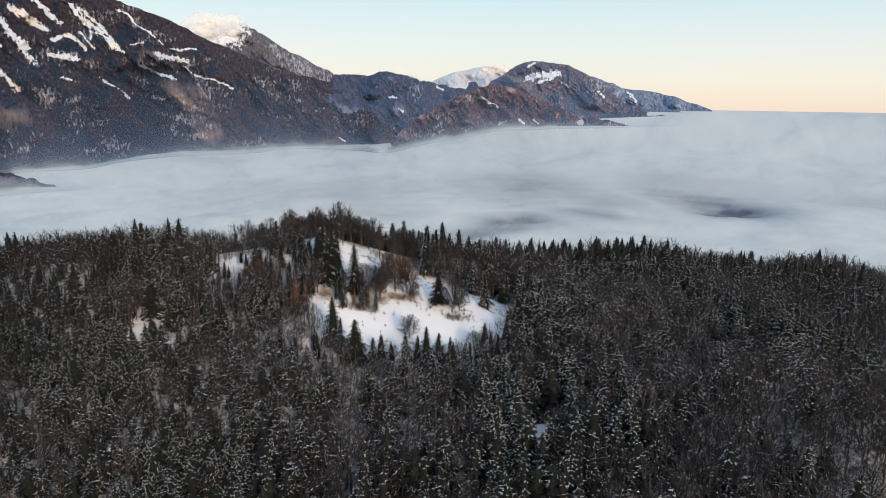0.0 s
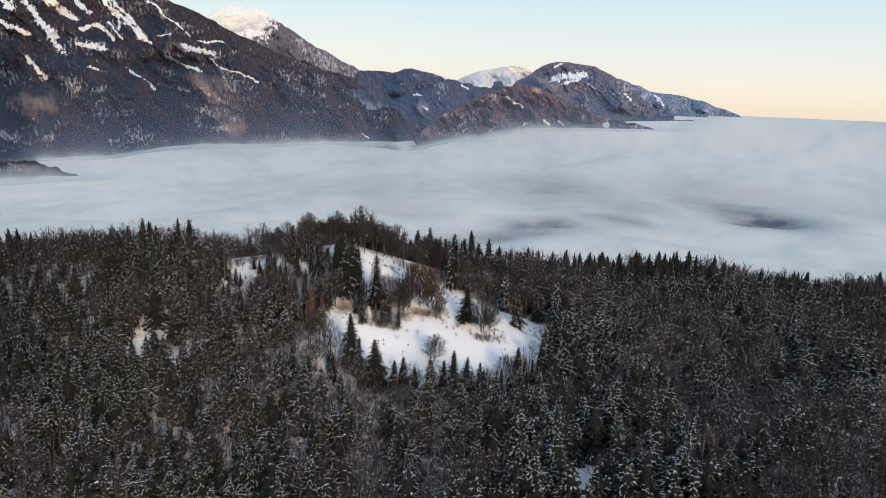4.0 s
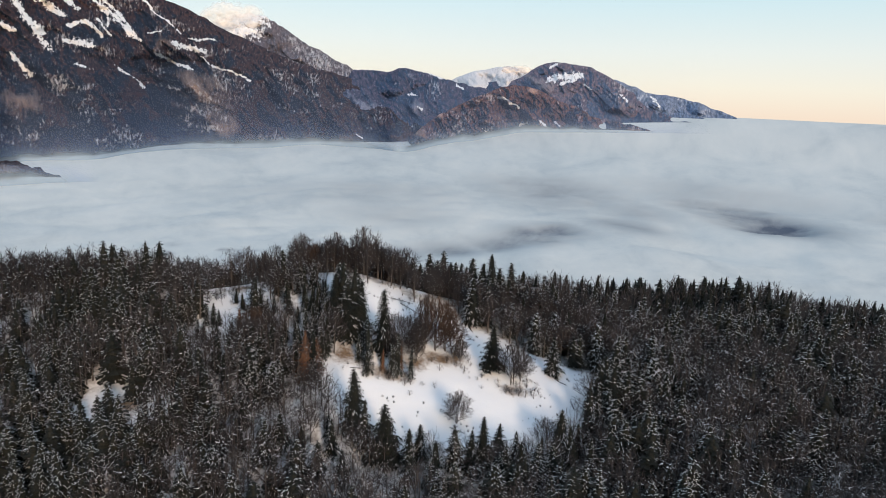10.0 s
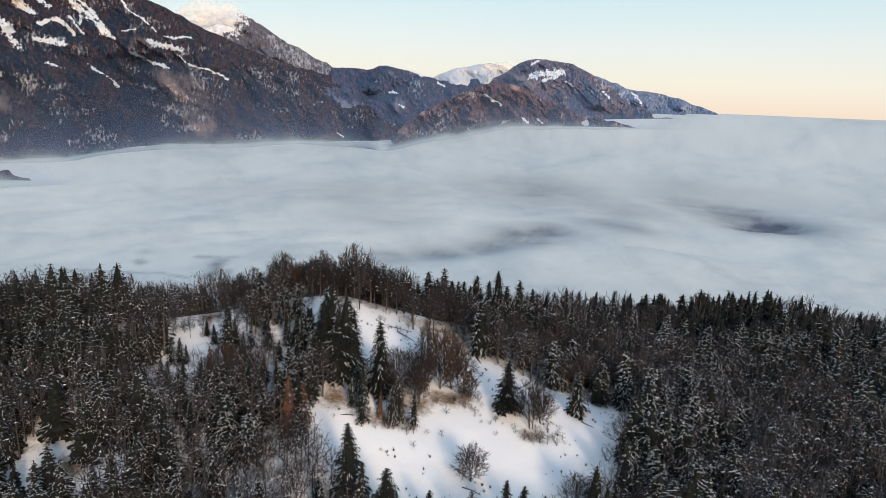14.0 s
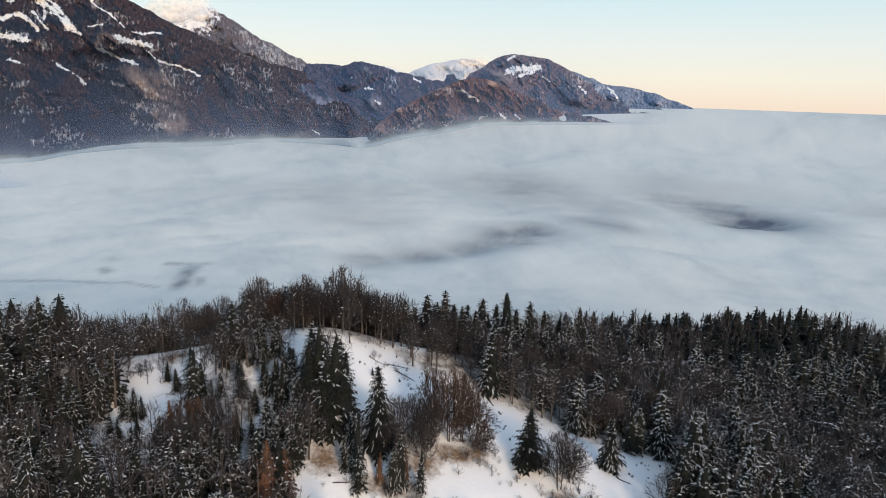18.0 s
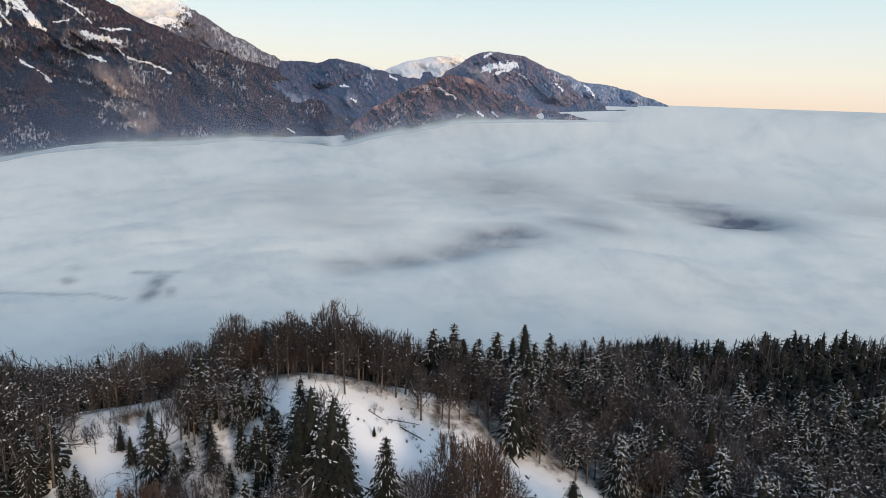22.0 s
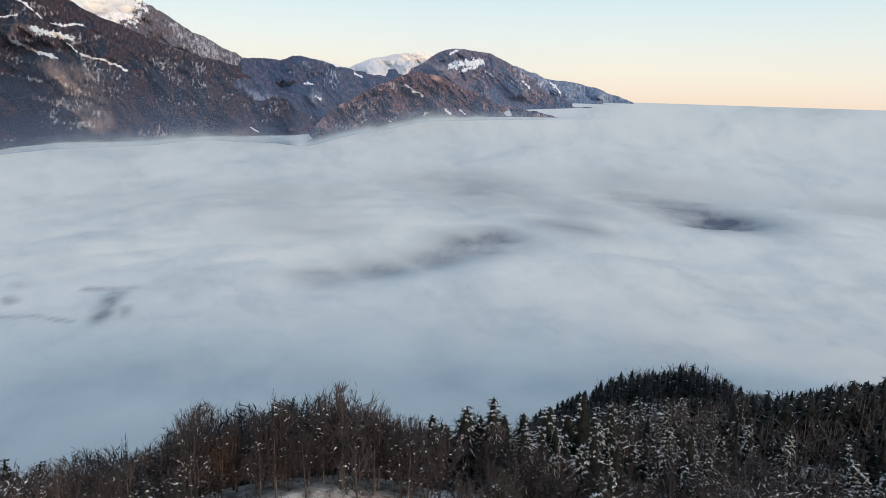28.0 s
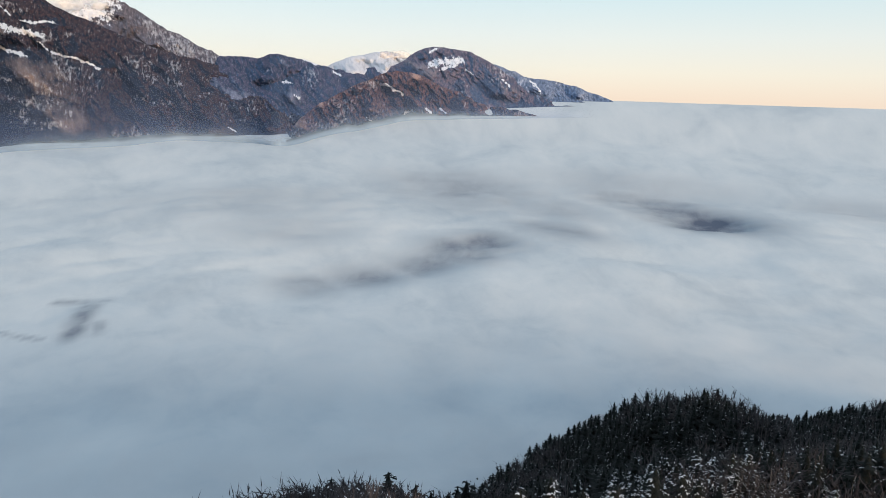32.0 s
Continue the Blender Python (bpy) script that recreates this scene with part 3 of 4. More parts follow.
mountain("wooded_knoll", "dark wooded knoll just above the fog", NEAR_MOUNTAIN, [(-46, -5.0), (-37, -5.1), (-34, -5.3), (-32, -5.45), (-30.5, -5.75), (-29.2, -6.05), (-27.0, -6.7)],
         [(-46, -6.3), (-27.0, -6.3)], (1450, 1425), 0.5, 13, 160, 50, 0.10, sink=120)
mountain("wooded_foothill", "low wooded foothills below the great mountain", NEAR_MOUNTAIN, [(-18.6, -4.2), (-17, -3.0), (-13.7, -1.22), (-11.1, -0.67), (-8.5, -0.34), (-6.2, -0.46), (-3.9, -0.58), (-2.1, -1.18), (-0.6, -1.8), (0.8, -2.6), (1.8, -3.3)],
         [(-19.5, -4.0), (-17, -3.95), (-9.8, -3.5), (0.8, -3.1)], (3000, 3300), 1.2, 15, 200, 60,
         fields=[(-8.88, -0.5, -8.43, -0.7, 0.14), (-6.44, -2.82, -5.89, -3.08, 0.09)])
mountain("russet_foothill", "russet wooded foothill, low sunlight in its colour, reaching into the fog", RED_LIT_HILL, [(-2.9, -3.9), (-1.5, -2.52), (0.25, -1.07), (2.5, 0.16), (4.7, 1.15), (6.1, 1.56), (7.4, 1.58), (8.8, 1.1), (10.2, 0.41), (12.5, -0.11), (14.7, -0.31), (16.5, -0.88), (17.7, -1.4)],
         [(-2.9, -3.95), (1.3, -2.9), (4.0, -2.4), (7.2, -1.75), (10.4, -1.66), (14.8, -1.5), (17.7, -1.42)], (2500, 4100), 1.0, 17, 320, 100, 0.06,
         fields=[(6.98, -1.51, 7.47, -1.35, 0.19), (8.45, -1.08, 9.02, -1.37, 0.16), (9.72, -1.15, 10.11, -1.49, 0.09), (4.11, -1.87, 4.51, -2.31, 0.09), (5.24, 0.71, 6.66, -0.13, 0.1)])


# ---- sheets added between the hill and the mountains to imitate blue air haze, thickest over the fog ----
def haze_sheet(label, left, right, bearings, feet, heights, thicknesses):
    """A standing see-through sheet that imitates haze between two bearings from EYE; it starts below the fog and thins
    upwards and towards its right end.
    """
    m, n, l, hb = material("haze_sheet_tint", 1.0, 0.0)
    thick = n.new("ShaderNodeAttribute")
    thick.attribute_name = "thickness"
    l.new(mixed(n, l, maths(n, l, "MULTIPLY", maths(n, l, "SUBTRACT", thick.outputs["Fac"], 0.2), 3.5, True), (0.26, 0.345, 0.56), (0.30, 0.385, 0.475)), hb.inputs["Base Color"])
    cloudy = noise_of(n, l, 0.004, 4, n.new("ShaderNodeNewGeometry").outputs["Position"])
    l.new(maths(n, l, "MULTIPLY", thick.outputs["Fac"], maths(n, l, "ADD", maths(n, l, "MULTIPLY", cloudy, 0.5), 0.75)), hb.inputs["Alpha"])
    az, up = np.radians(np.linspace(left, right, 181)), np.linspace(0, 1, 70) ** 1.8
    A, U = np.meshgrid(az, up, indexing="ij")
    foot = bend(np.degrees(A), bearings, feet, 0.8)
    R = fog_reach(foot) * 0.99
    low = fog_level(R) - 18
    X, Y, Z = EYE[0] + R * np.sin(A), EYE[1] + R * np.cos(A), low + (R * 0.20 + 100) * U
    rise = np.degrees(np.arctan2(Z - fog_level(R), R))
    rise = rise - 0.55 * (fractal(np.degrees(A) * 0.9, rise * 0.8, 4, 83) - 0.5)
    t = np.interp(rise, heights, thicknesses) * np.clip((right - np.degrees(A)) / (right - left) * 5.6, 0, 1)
    me = mesh_from("valley_haze_sheet", np.stack([X, Y, Z], -1).reshape(-1, 3), grid_faces(181, 70), [m], None, True, [("thickness", t.ravel())])
    return tagged(new("valley_haze_sheet", me), label, "haze", kind="structure")


haze_sheet("see-through sheet imitating blue air haze over the valley", -60, 22, [-60, -34, -31, -28, -25.6, -22.5, -19.3, -14.2, -9.8, -4.3, -2.9, 1.3, 4, 7.2, 10.4, 14.8, 18, 30],
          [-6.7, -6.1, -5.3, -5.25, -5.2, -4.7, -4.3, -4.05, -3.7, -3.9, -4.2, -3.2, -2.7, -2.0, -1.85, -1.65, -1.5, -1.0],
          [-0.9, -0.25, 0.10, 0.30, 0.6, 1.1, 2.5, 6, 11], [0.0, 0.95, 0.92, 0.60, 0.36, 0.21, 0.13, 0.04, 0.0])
# a second sheet, added before the knoll to soften it like fog
haze_sheet("see-through sheet imitating fog round the wooded knoll", -50, -25.5, [-50, -25], [-6.75, -6.75], [-0.9, -0.2, 0.15, 0.45, 0.8, 1.4], [0.0, 0.95, 0.88, 0.62, 0.40, 0.0])


def cloud_bank(label, az0, az1, el0, el1, r, seed, color):
    """A soft see-through sheet of cloud at a far summit, facing EYE and bulging towards the middle."""
    m, n, l, cb = material("summit_cloud", 1.0, 0.0)
    cb.inputs["Base Color"].default_value = (*color, 1)
    thick = n.new("ShaderNodeAttribute")
    thick.attribute_name = "thickness"
    billow = noise_of(n, l, 0.012, 5, n.new("ShaderNodeNewGeometry").outputs["Position"], 0.6)
    l.new(maths(n, l, "MULTIPLY", maths(n, l, "SUBTRACT", maths(n, l, "ADD", thick.outputs["Fac"], billow), 0.86), 1.6, True), cb.inputs["Alpha"])
    U, V = np.meshgrid(np.linspace(-1, 1, 60), np.linspace(-1, 1, 36), indexing="ij")
    full = np.clip(1 - U ** 2 - V ** 2, 0, 1) ** 0.5
    lump = fractal(U * 4, V * 3, 4, seed)
    A, E = np.radians((az0 + az1) / 2 + U * (az1 - az0) / 2), np.radians((el0 + el1) / 2 + V * (el1 - el0) / 2)
    R = r - 60 * full - 50 * lump * full
    X, Y, Z = EYE[0] + R * np.sin(A), EYE[1] + R * np.cos(A), EYE[2] + R * np.tan(E)
    me = mesh_from("cloud", np.stack([X, Y, Z], -1).reshape(-1, 3), grid_faces(60, 36), [m], None, True, [("thickness", (full * (0.35 + 0.75 * lump)).ravel())])
    return tagged(new("cloud", me), label, "cloud", kind="structure")


cloud_bank("white cloud caught on the snowy peak", -19.0, -12.6, 4.2, 6.9, 4480, 91, (0.78, 0.75, 0.71))
# the warm tint of low sun is put into this cloud's base colour
cloud_bank("small cloud with warm sunlight in its colour on the far massif", 4.6, 8.2, 2.0, 3.3, 4790, 93, (0.92, 0.80, 0.68))


# ---- trees: shapes as plain arrays (points, triangles) for wood, crown and snow ----
class Soup:
    def __init__(self):
        self.v, self.f = [], []

    def tri(self, *points):
        k = len(self.v)
        self.v.extend(points)
        self.f.append((k, k + 1, k + 2))

    def tube(self, path, radii, sides=5):
        k = len(self.v)
        for p, r in zip(path, radii):
            for s in range(sides):
                a = 2 * math.pi * s / sides
                self.v.append((p[0] + r * math.cos(a), p[1] + r * math.sin(a), p[2]))
        for i in range(len(path) - 1):
            for s in range(sides):
                a, b = k + i * sides + s, k + i * sides + (s + 1) % sides
                self.f.append((a, b, b + sides))
                self.f.append((a, b + sides, a + sides))

    def sliver(self, a, b, w, rng):
        """A thin twig from a to b."""
        ax, ay = b[1] - a[1], a[0] - b[0]
        n = math.hypot(ax, ay) + 1e-6
        dz = rng.uniform(-w, w)
        self.tri((a[0] - ax / n * w, a[1] - ay / n * w, a[2] - dz), (a[0] + ax / n * w, a[1] + ay / n * w, a[2] + dz), b)

    def arrays(self):
        return np.array(self.v, float).reshape(-1, 3), np.array(self.f, np.int64).reshape(-1, 3)


def spruce_shape(seed, tiers, per, fine, slim=0.19, snowy=0.6):
    """A spruce one metre high; slim is its radius at the skirt. Boughs hang from a ragged dark core."""
    rng = random.Random(seed)
    wood, crown, snow = Soup(), Soup(), Soup()
    wood.tube([(0, 0, -0.06), (0, 0, 0.5), (0, 0, 0.97)], [0.016, 0.010, 0.002], 6 if fine else 3)

    def outline(h):
        return 1.1 * slim * (1.02 - h) ** 0.74 * (0.80 + 0.20 * min(1, h / 0.22))
    rings, sides = (9, 8) if fine else (5, 6)
    k = len(crown.v)
    for i in range(rings):
        h = 0.07 + 0.92 * i / (rings - 1)
        for j in range(sides):
            a = 2 * math.pi * (j + 0.5 * (i % 2)) / sides
            r = outline(h) * rng.uniform(0.34, 0.62) if i < rings - 1 else 0.0025
            crown.v.append((r * math.cos(a), r * math.sin(a), h + rng.uniform(-0.02, 0.01) * (i < rings - 1)))
    for i in range(rings - 1):
        for j in range(sides):
            p, q = k + i * sides + j, k + i * sides + (j + 1) % sides
            crown.f.extend([(p, q, q + sides), (p, q + sides, p + sides)])
    lean = rng.uniform(0, 6.28)
    for t in range(tiers):
        h = 0.06 + 0.91 * (1 - (1 - (t + 0.5) / tiers) ** 1.2)
        reach = outline(h) * rng.uniform(0.86, 1.16) + 0.008
        count = per if h < 0.8 else max(4, per - 2)
        for b in range(count):
            a = lean + t * 2.4 + 2 * math.pi * b / count + rng.uniform(-0.3, 0.3)
            L = reach * rng.uniform(0.62, 1.22)
            z = h + rng.uniform(-0.5, 0.5) * 0.9 / tiers
            c, s = math.cos(a), math.sin(a)
            fall = (0.62 - 0.40 * h) * L
            w = L * 0.30 + 0.010 if fine else L * 0.40 + 0.014

            def at(q, side=0.0, lift=0.0):
                drop = fall * (q ** 1.3) - 0.22 * L * max(q - 0.6, 0)
                return (c * L * q - s * side, s * L * q + c * side, z - drop + lift)
            if fine:
                cut = (0.15, 0.45, 0.74, 1.0)
                for i in range(3):
                    ww = w * (1.0, 0.9, 0.55)[i] * rng.uniform(0.7, 1.2)
                    q = cut[i + 1] + 0.06
                    crown.tri(at(cut[i]), at(q, ww, -0.25 * ww - 0.008), at(cut[i + 1]))
                    crown.tri(at(cut[i]), at(cut[i + 1]), at(q, -ww, -0.25 * ww - 0.008))
            else:
                crown.tri(at(0.2), at(0.80, w, -0.3 * w), at(1.0))
                crown.tri(at(0.2), at(1.0), at(0.80, -w, -0.3 * w))
            if rng.random() < snowy * (0.45 + 1.0 * math.cos((a - lean) * 0.5) ** 2):
                # short ridges of snow along the bough and beside it
                for q0, off in ((rng.uniform(0.30, 0.55), 0.0), (rng.uniform(0.52, 0.72), rng.uniform(0.25, 0.6) * w), (rng.uniform(0.5, 0.72), -rng.uniform(0.25, 0.6) * w)):
                    q1 = q0 + rng.uniform(0.22, 0.42)
                    thin = rng.uniform(0.0034, 0.0074) * (0.86 if fine else 1.8)
                    sag = 0.006 - 0.26 * abs(off)
                    snow.tri(at(q0, off * 0.5, 0.006 - 0.13 * abs(off)), at(q0 * 0.4 + q1 * 0.6, off * 0.9 + thin, sag), at(q1, off * 1.2, sag - 0.002))
                    if fine:
                        snow.tri(at(q0, off * 0.5, 0.006 - 0.13 * abs(off)), at(q1, off * 1.2, sag - 0.002), at(q0 * 0.4 + q1 * 0.6, off * 0.9 - thin, sag))
                if fine and rng.random() < 0.5:
                    ww = rng.choice((-1, 1)) * w * 0.8
                    snow.tri(at(0.5, ww * 0.35, 0.004 - 0.09 * abs(ww)), at(0.56, ww * 0.2, 0.006), at(0.82, ww * 0.9, 0.002 - 0.25 * abs(ww)))
    return wood.arrays(), crown.arrays(), snow.arrays()


def bare_shape(seed, limbs, subs, twigs, fine, wide=0.36, low=0.26, snowy=0.08, thick=0.0040, stems=1, top=0.62, bough=0.0058):
    """A leafless broadleaf tree one metre high: limbs fan out to a rounded, uneven crown and fork twice into fine twigs."""
    rng = random.Random(seed)
    wood, crown, snow = Soup(), Soup(), Soup()
    mid_z, half = low + (1 - low) * 0.50, (1 - low) * 0.52
    lobes = [(rng.uniform(0, 6.28), rng.uniform(0.08, 0.20)) for k in range(3)]
    bx, by = rng.uniform(-0.03, 0.03), rng.uniform(-0.03, 0.03)

    def shell(a, e, q):
        lump = 0.92 + sum(w * math.cos((k + 2) * (a - p) + 2.3 * e) * 0.5 for k, (p, w) in enumerate(lobes))
        x = wide * lump * math.cos(e) * q
        return Vector((bx + x * math.cos(a), by + x * math.sin(a), mid_z + half * math.sin(e) * q * (0.88 + 0.12 * lump)))

    def lie(p, way):
        """A short cushion of snow on a bough at p."""
        flat = Vector((way.x, way.y, 0.25 * way.z)).normalized() * rng.uniform(0.022, 0.048)
        snow.sliver(p + Vector((0, 0, 0.006)), p + flat + Vector((0, 0, 0.006)), rng.uniform(0.0035, 0.0065) * (1.0 if fine else 1.5), rng)
    for s in range(stems):
        sx, sy = (bx, by) if stems == 1 else (rng.uniform(-0.10, 0.10), rng.uniform(-0.10, 0.10))
        path = [(sx * 0.3, sy * 0.3, -0.05), (sx * 0.6, sy * 0.6, low * 0.9), (sx, sy, top), (sx * 1.3, sy * 1.3, 0.88)]
        wood.tube(path, [bough * 2.8, bough * 2.1, bough, 0.0015], 6 if fine else 3)
    for i in range(limbs):
        q = (i + rng.random()) / limbs
        root = Vector((bx, by, low * 0.8 + (top - low * 0.8) * q))
        e = -0.58 + 1.75 * q
        a = i * 2.4 + rng.uniform(-0.4, 0.4)
        tip = shell(a, min(e, 1.4), rng.uniform(0.66, 0.84))
        knee = root.lerp(tip, 0.5) + Vector((tip.x - root.x, tip.y - root.y, 0)) * 0.10 - Vector((0, 0, 0.015))
        if fine:
            crown.tube([root, knee, tip], [bough, bough * 0.62, bough * 0.24], 3)
        else:
            crown.sliver(root, knee, thick * 1.3, rng)
            crown.sliver(knee, tip, thick * 1.1, rng)
        if rng.random() < snowy * 1.5:
            lie(knee.lerp(tip, 0.3), tip - knee)
        for j in range(subs):
            w = (j + rng.random()) / subs
            start = root.lerp(knee, 0.35 + 0.65 * w * 2) if w < 0.5 else knee.lerp(tip, w * 2 - 1)
            end = shell(a + rng.gauss(0, 0.62), max(-0.55, min(1.45, e + rng.gauss(0.04, 0.45))), rng.uniform(0.78, 0.98))
            if (end - start).length > 0.30:
                end = start + (end - start) * 0.30 / (end - start).length
            crown.sliver(start, end, thick, rng)
            if rng.random() < snowy:
                lie(start.lerp(end, rng.uniform(0.2, 0.6)), end - start)
            way = end - start
            for k in range(twigs):
                p = start.lerp(end, 0.25 + 0.75 * (k + rng.random()) / twigs)
                d = way.normalized() + Vector((rng.gauss(0, 0.50), rng.gauss(0, 0.50), rng.gauss(0.10, 0.40)))
                crown.sliver(p, p + d.normalized() * rng.uniform(0.045, 0.115), thick * rng.uniform(0.5, 0.8), rng)
                if rng.random() < snowy * 0.3:
                    lie(p, d)
    return wood.arrays(), crown.arrays(), snow.arrays()


def part(name, mesh, parent, label=""):
    ob = new(name, mesh)
    ob.parent = parent
    return tagged(ob, label)


def tree_thing(name, label, category, group, shape, mats):
    """A tree one metre high as an Empty with its parts; the copies are scaled by their height."""
    root = tagged(new(name), label, category, group)
    for key, (v, f), m in zip(("trunk", "crown", "snow"), shape, mats):
        if len(f):
            piece = part(key, mesh_from(name + "_" + key, v, f, [m]), root, "clinging white snow" if key == "snow" else "")
            if key == "snow":
                tagged(piece, kind="stuff")
    return root


SPRUCE_MATS, BARE_MATS, RUSSET_MATS = (BARK, NEEDLES, CLUMP_SNOW), (BEECH_BARK, TWIGS, CLUMP_SNOW), (BEECH_BARK, DRY_LEAVES, CLUMP_SNOW)


def planted(kinds, rng, x, y, h, width=1.0, tilt=2.0):
    """A copy of one of the kinds on the ground at x, y, h metres high."""
    kind = rng.choice(kinds)
    m = Matrix.Translation((x, y, float(ground(x, y)))) @ pose(0, 0, 0, rng.uniform(-tilt, tilt), rng.uniform(-tilt, tilt), rng.uniform(0, 360))
    ob = copy_thing(kind, Matrix.Identity(4))
    ob.matrix_basis = m @ Matrix.Diagonal((h * width, h * width, h, 1))
    return ob


# ---- kinds of tree, one metre high; each first one stands in the wood too ----
SPRUCES = [tree_thing("spruce", "dark green spruce dusted with snow in the mountain wood", "tree", "spruces of the wood",
                      spruce_shape(100 + k, 19, 8, True, (0.20, 0.23, 0.24, 0.26, 0.21)[k], (0.40, 0.72, 0.52, 0.85, 0.25)[k]), SPRUCE_MATS) for k in range(5)]
LONE_SPRUCES = [tree_thing("spruce", "dark spruce standing alone on the open snow", "tree", "spruces of the clearing",
                           spruce_shape(150 + k, 26, 11, True, (0.24, 0.20, 0.27)[k], 0.22), SPRUCE_MATS) for k in range(3)]
BEECHES = [tree_thing("beech", "leafless grey-brown beech with snow on its boughs", "tree", "bare trees of the wood",
                      bare_shape(200 + k, 12, 7, 8, True, (0.31, 0.36, 0.30, 0.38)[k], (0.26, 0.20, 0.30, 0.16)[k], (0.14, 0.32, 0.08, 0.50)[k], 0.0044), BARE_MATS) for k in range(4)]
LONE_BEECHES = [tree_thing("beech", "bare rounded tree standing on open snow", "tree", "bare trees of the clearing",
                           bare_shape(230 + k, 26, 9, 12, True, (0.42, 0.38)[k], 0.06, 0.02, 0.0040, 3, 0.5, 0.0034), BARE_MATS) for k in range(2)]
RIDGE_BEECHES = [tree_thing("beech", "tall leafless beech with a fanned crown on the crest", "tree", "bare trees of the crest",
                            bare_shape(240 + k, 15, 8, 9, True, (0.32, 0.29, 0.36)[k], (0.20, 0.26, 0.16)[k], (0.04, 0.10, 0.02)[k], 0.0048), BARE_MATS) for k in range(3)]
RUSSETS = [tree_thing("beech", "young beech still holding dry russet leaves", "tree", "russet trees",
                      bare_shape(260 + k, 22, 9, 11, True, 0.38, 0.08, 0.03, 0.0050, 2, 0.55, 0.0036), RUSSET_MATS) for k in range(2)]
LARCH = [tree_thing("larch", "slim rust-brown larch with dry needles", "tree", "russet conifers", spruce_shape(280, 20, 8, True, 0.17, 0.1), (BARK, RUST_NEEDLES, CLUMP_SNOW))]
SHRUBS = [tree_thing("shrub", "low leafless shrub poking out of the snow", "shrub", "shrubs of the clearing",
                     bare_shape(300 + k, 8, 4, 4, True, 0.60, 0.06, 0.03, 0.012, 3, 0.4), BARE_MATS) for k in range(2)]
RUSSET_SHRUBS = [tree_thing("shrub", "low russet shrub at the foot of the trees", "shrub", "russet shrubs", bare_shape(320, 8, 4, 5, True, 0.64, 0.06, 0.03, 0.014, 3, 0.4), RUSSET_MATS)]
FIRST = SPRUCES + LONE_SPRUCES + BEECHES + LONE_BEECHES + RIDGE_BEECHES + RUSSETS + LARCH + SHRUBS + RUSSET_SHRUBS

# ---- trees of the clearing: x, y, height, width ----
rng = random.Random(4)
for x, y, h, w in ((-22.7, 247.5, 18.0, 0.85), (8.0, 249, 13.0, 1.1), (26.0, 251, 11.8, 0.95), (-27.4, 218.5, 16.5, 0.9), (-19.5, 211, 14.5, 1.15), (3.1, 211, 13.5, 0.8)):
    planted(LONE_SPRUCES, rng, x, y, h, w)
GROVE_SPRUCES = [(-28, 245.5, 8.7, 0.9), (-34.4, 251.8, 20.5, 1.15), (-31.8, 250.2, 20.5, 1.1), (-36.2, 250, 18, 1.1), (-33.2, 248.5, 17, 1.15), (-29.8, 252, 15.5, 1.1), (-30.5, 256.5, 15, 0.9), (-42.7, 258.9, 9, 0.9), (-40.7, 258.6, 10.2, 0.9), (-38.5, 257.5, 9.6, 0.9), (-44.6, 258, 8, 0.9), (-36.5, 254, 13, 0.9), (-47, 260, 8.5, 1), (30.9, 226, 15, 1), (34, 231, 12, 1), (-18.6, 240, 12, 0.7), (-26.7, 241, 12.5, 0.7), (-20, 239, 9, 0.8), (39, 246, 11, 1), (-68.9, 266.1, 5, 1.2), (-65.8, 262.4, 5.4, 1.2)]
EDGE_SPRUCES = [(-61, 257, 12.5, 1), (-71, 256, 5, 1), (-75, 257, 6, 1), (-24.5, 267.2, 2.1, 1), (-29.5, 262, 2.5, 1), (-14.7, 239, 9.5, 0.75), (-26.2, 238, 9, 0.85), (-19.1, 240, 8, 0.8), (-29, 241.5, 7, 0.8), (-57, 268, 7, 1.1), (-53.5, 270, 6, 1.1), (-50, 268.5, 8, 1.1), (-47, 271, 6, 1.1), (-55, 273.5, 5, 1.1)]
CREST_SPRUCES = [(-16.5, 299, 14.1, 1.3), (-14, 300.5, 12.6, 1.3), (-11, 299, 16.4, 1.3), (-8, 300.5, 15.0, 1.3), (-5.7, 299, 18.1, 1.3), (-3.5, 301, 14.7, 1.3), (0.3, 303, 15.5, 1.3), (4, 300, 17.1, 1.3), (8.3, 300.5, 15.8, 1.3), (11.6, 301, 19.4, 1.3), (14.5, 304, 15.2, 1.3), (19, 306, 17.4, 1.3), (24, 309, 14.4, 1.3)]
for x, y, h, w in GROVE_SPRUCES + EDGE_SPRUCES + CREST_SPRUCES:
    planted([SPRUCES[0], SPRUCES[2], SPRUCES[4]], rng, x, y, h, w)
for x, y, h, w in ((-2.6, 225.5, 9.0, 1.35), (13.6, 244, 12.5, 1.35), (16.5, 245.5, 8.5, 1.3), (19.3, 223, 8.5, 1.1), (24.4, 223, 8.5, 1.2), (-18.7, 247.5, 12.5, 1.0), (-14, 246, 10, 1.0), (-16, 253, 9, 1.0), (-11.9, 251.2, 12, 0.9), (-13.5, 249, 11, 0.85), (-21, 245, 9, 0.8), (-1.0, 250.5, 7, 1.1)):
    planted(LONE_BEECHES, rng, x, y, h, w)
for k in range(16):                                    # thin beech wood over open snow
    planted(BEECHES, rng, rng.uniform(94, 122), rng.uniform(140, 164), rng.uniform(8, 11), 1.0)
for x, y, h, w in ((-7.9, 252.4, 16.5, 1.0), (-3.6, 251.0, 13.5, 1.2), (-11.3, 256.5, 12.8, 1.0), (-5.4, 254.5, 14.5, 1.0)):
    planted(RUSSETS, rng, x, y, h, w)
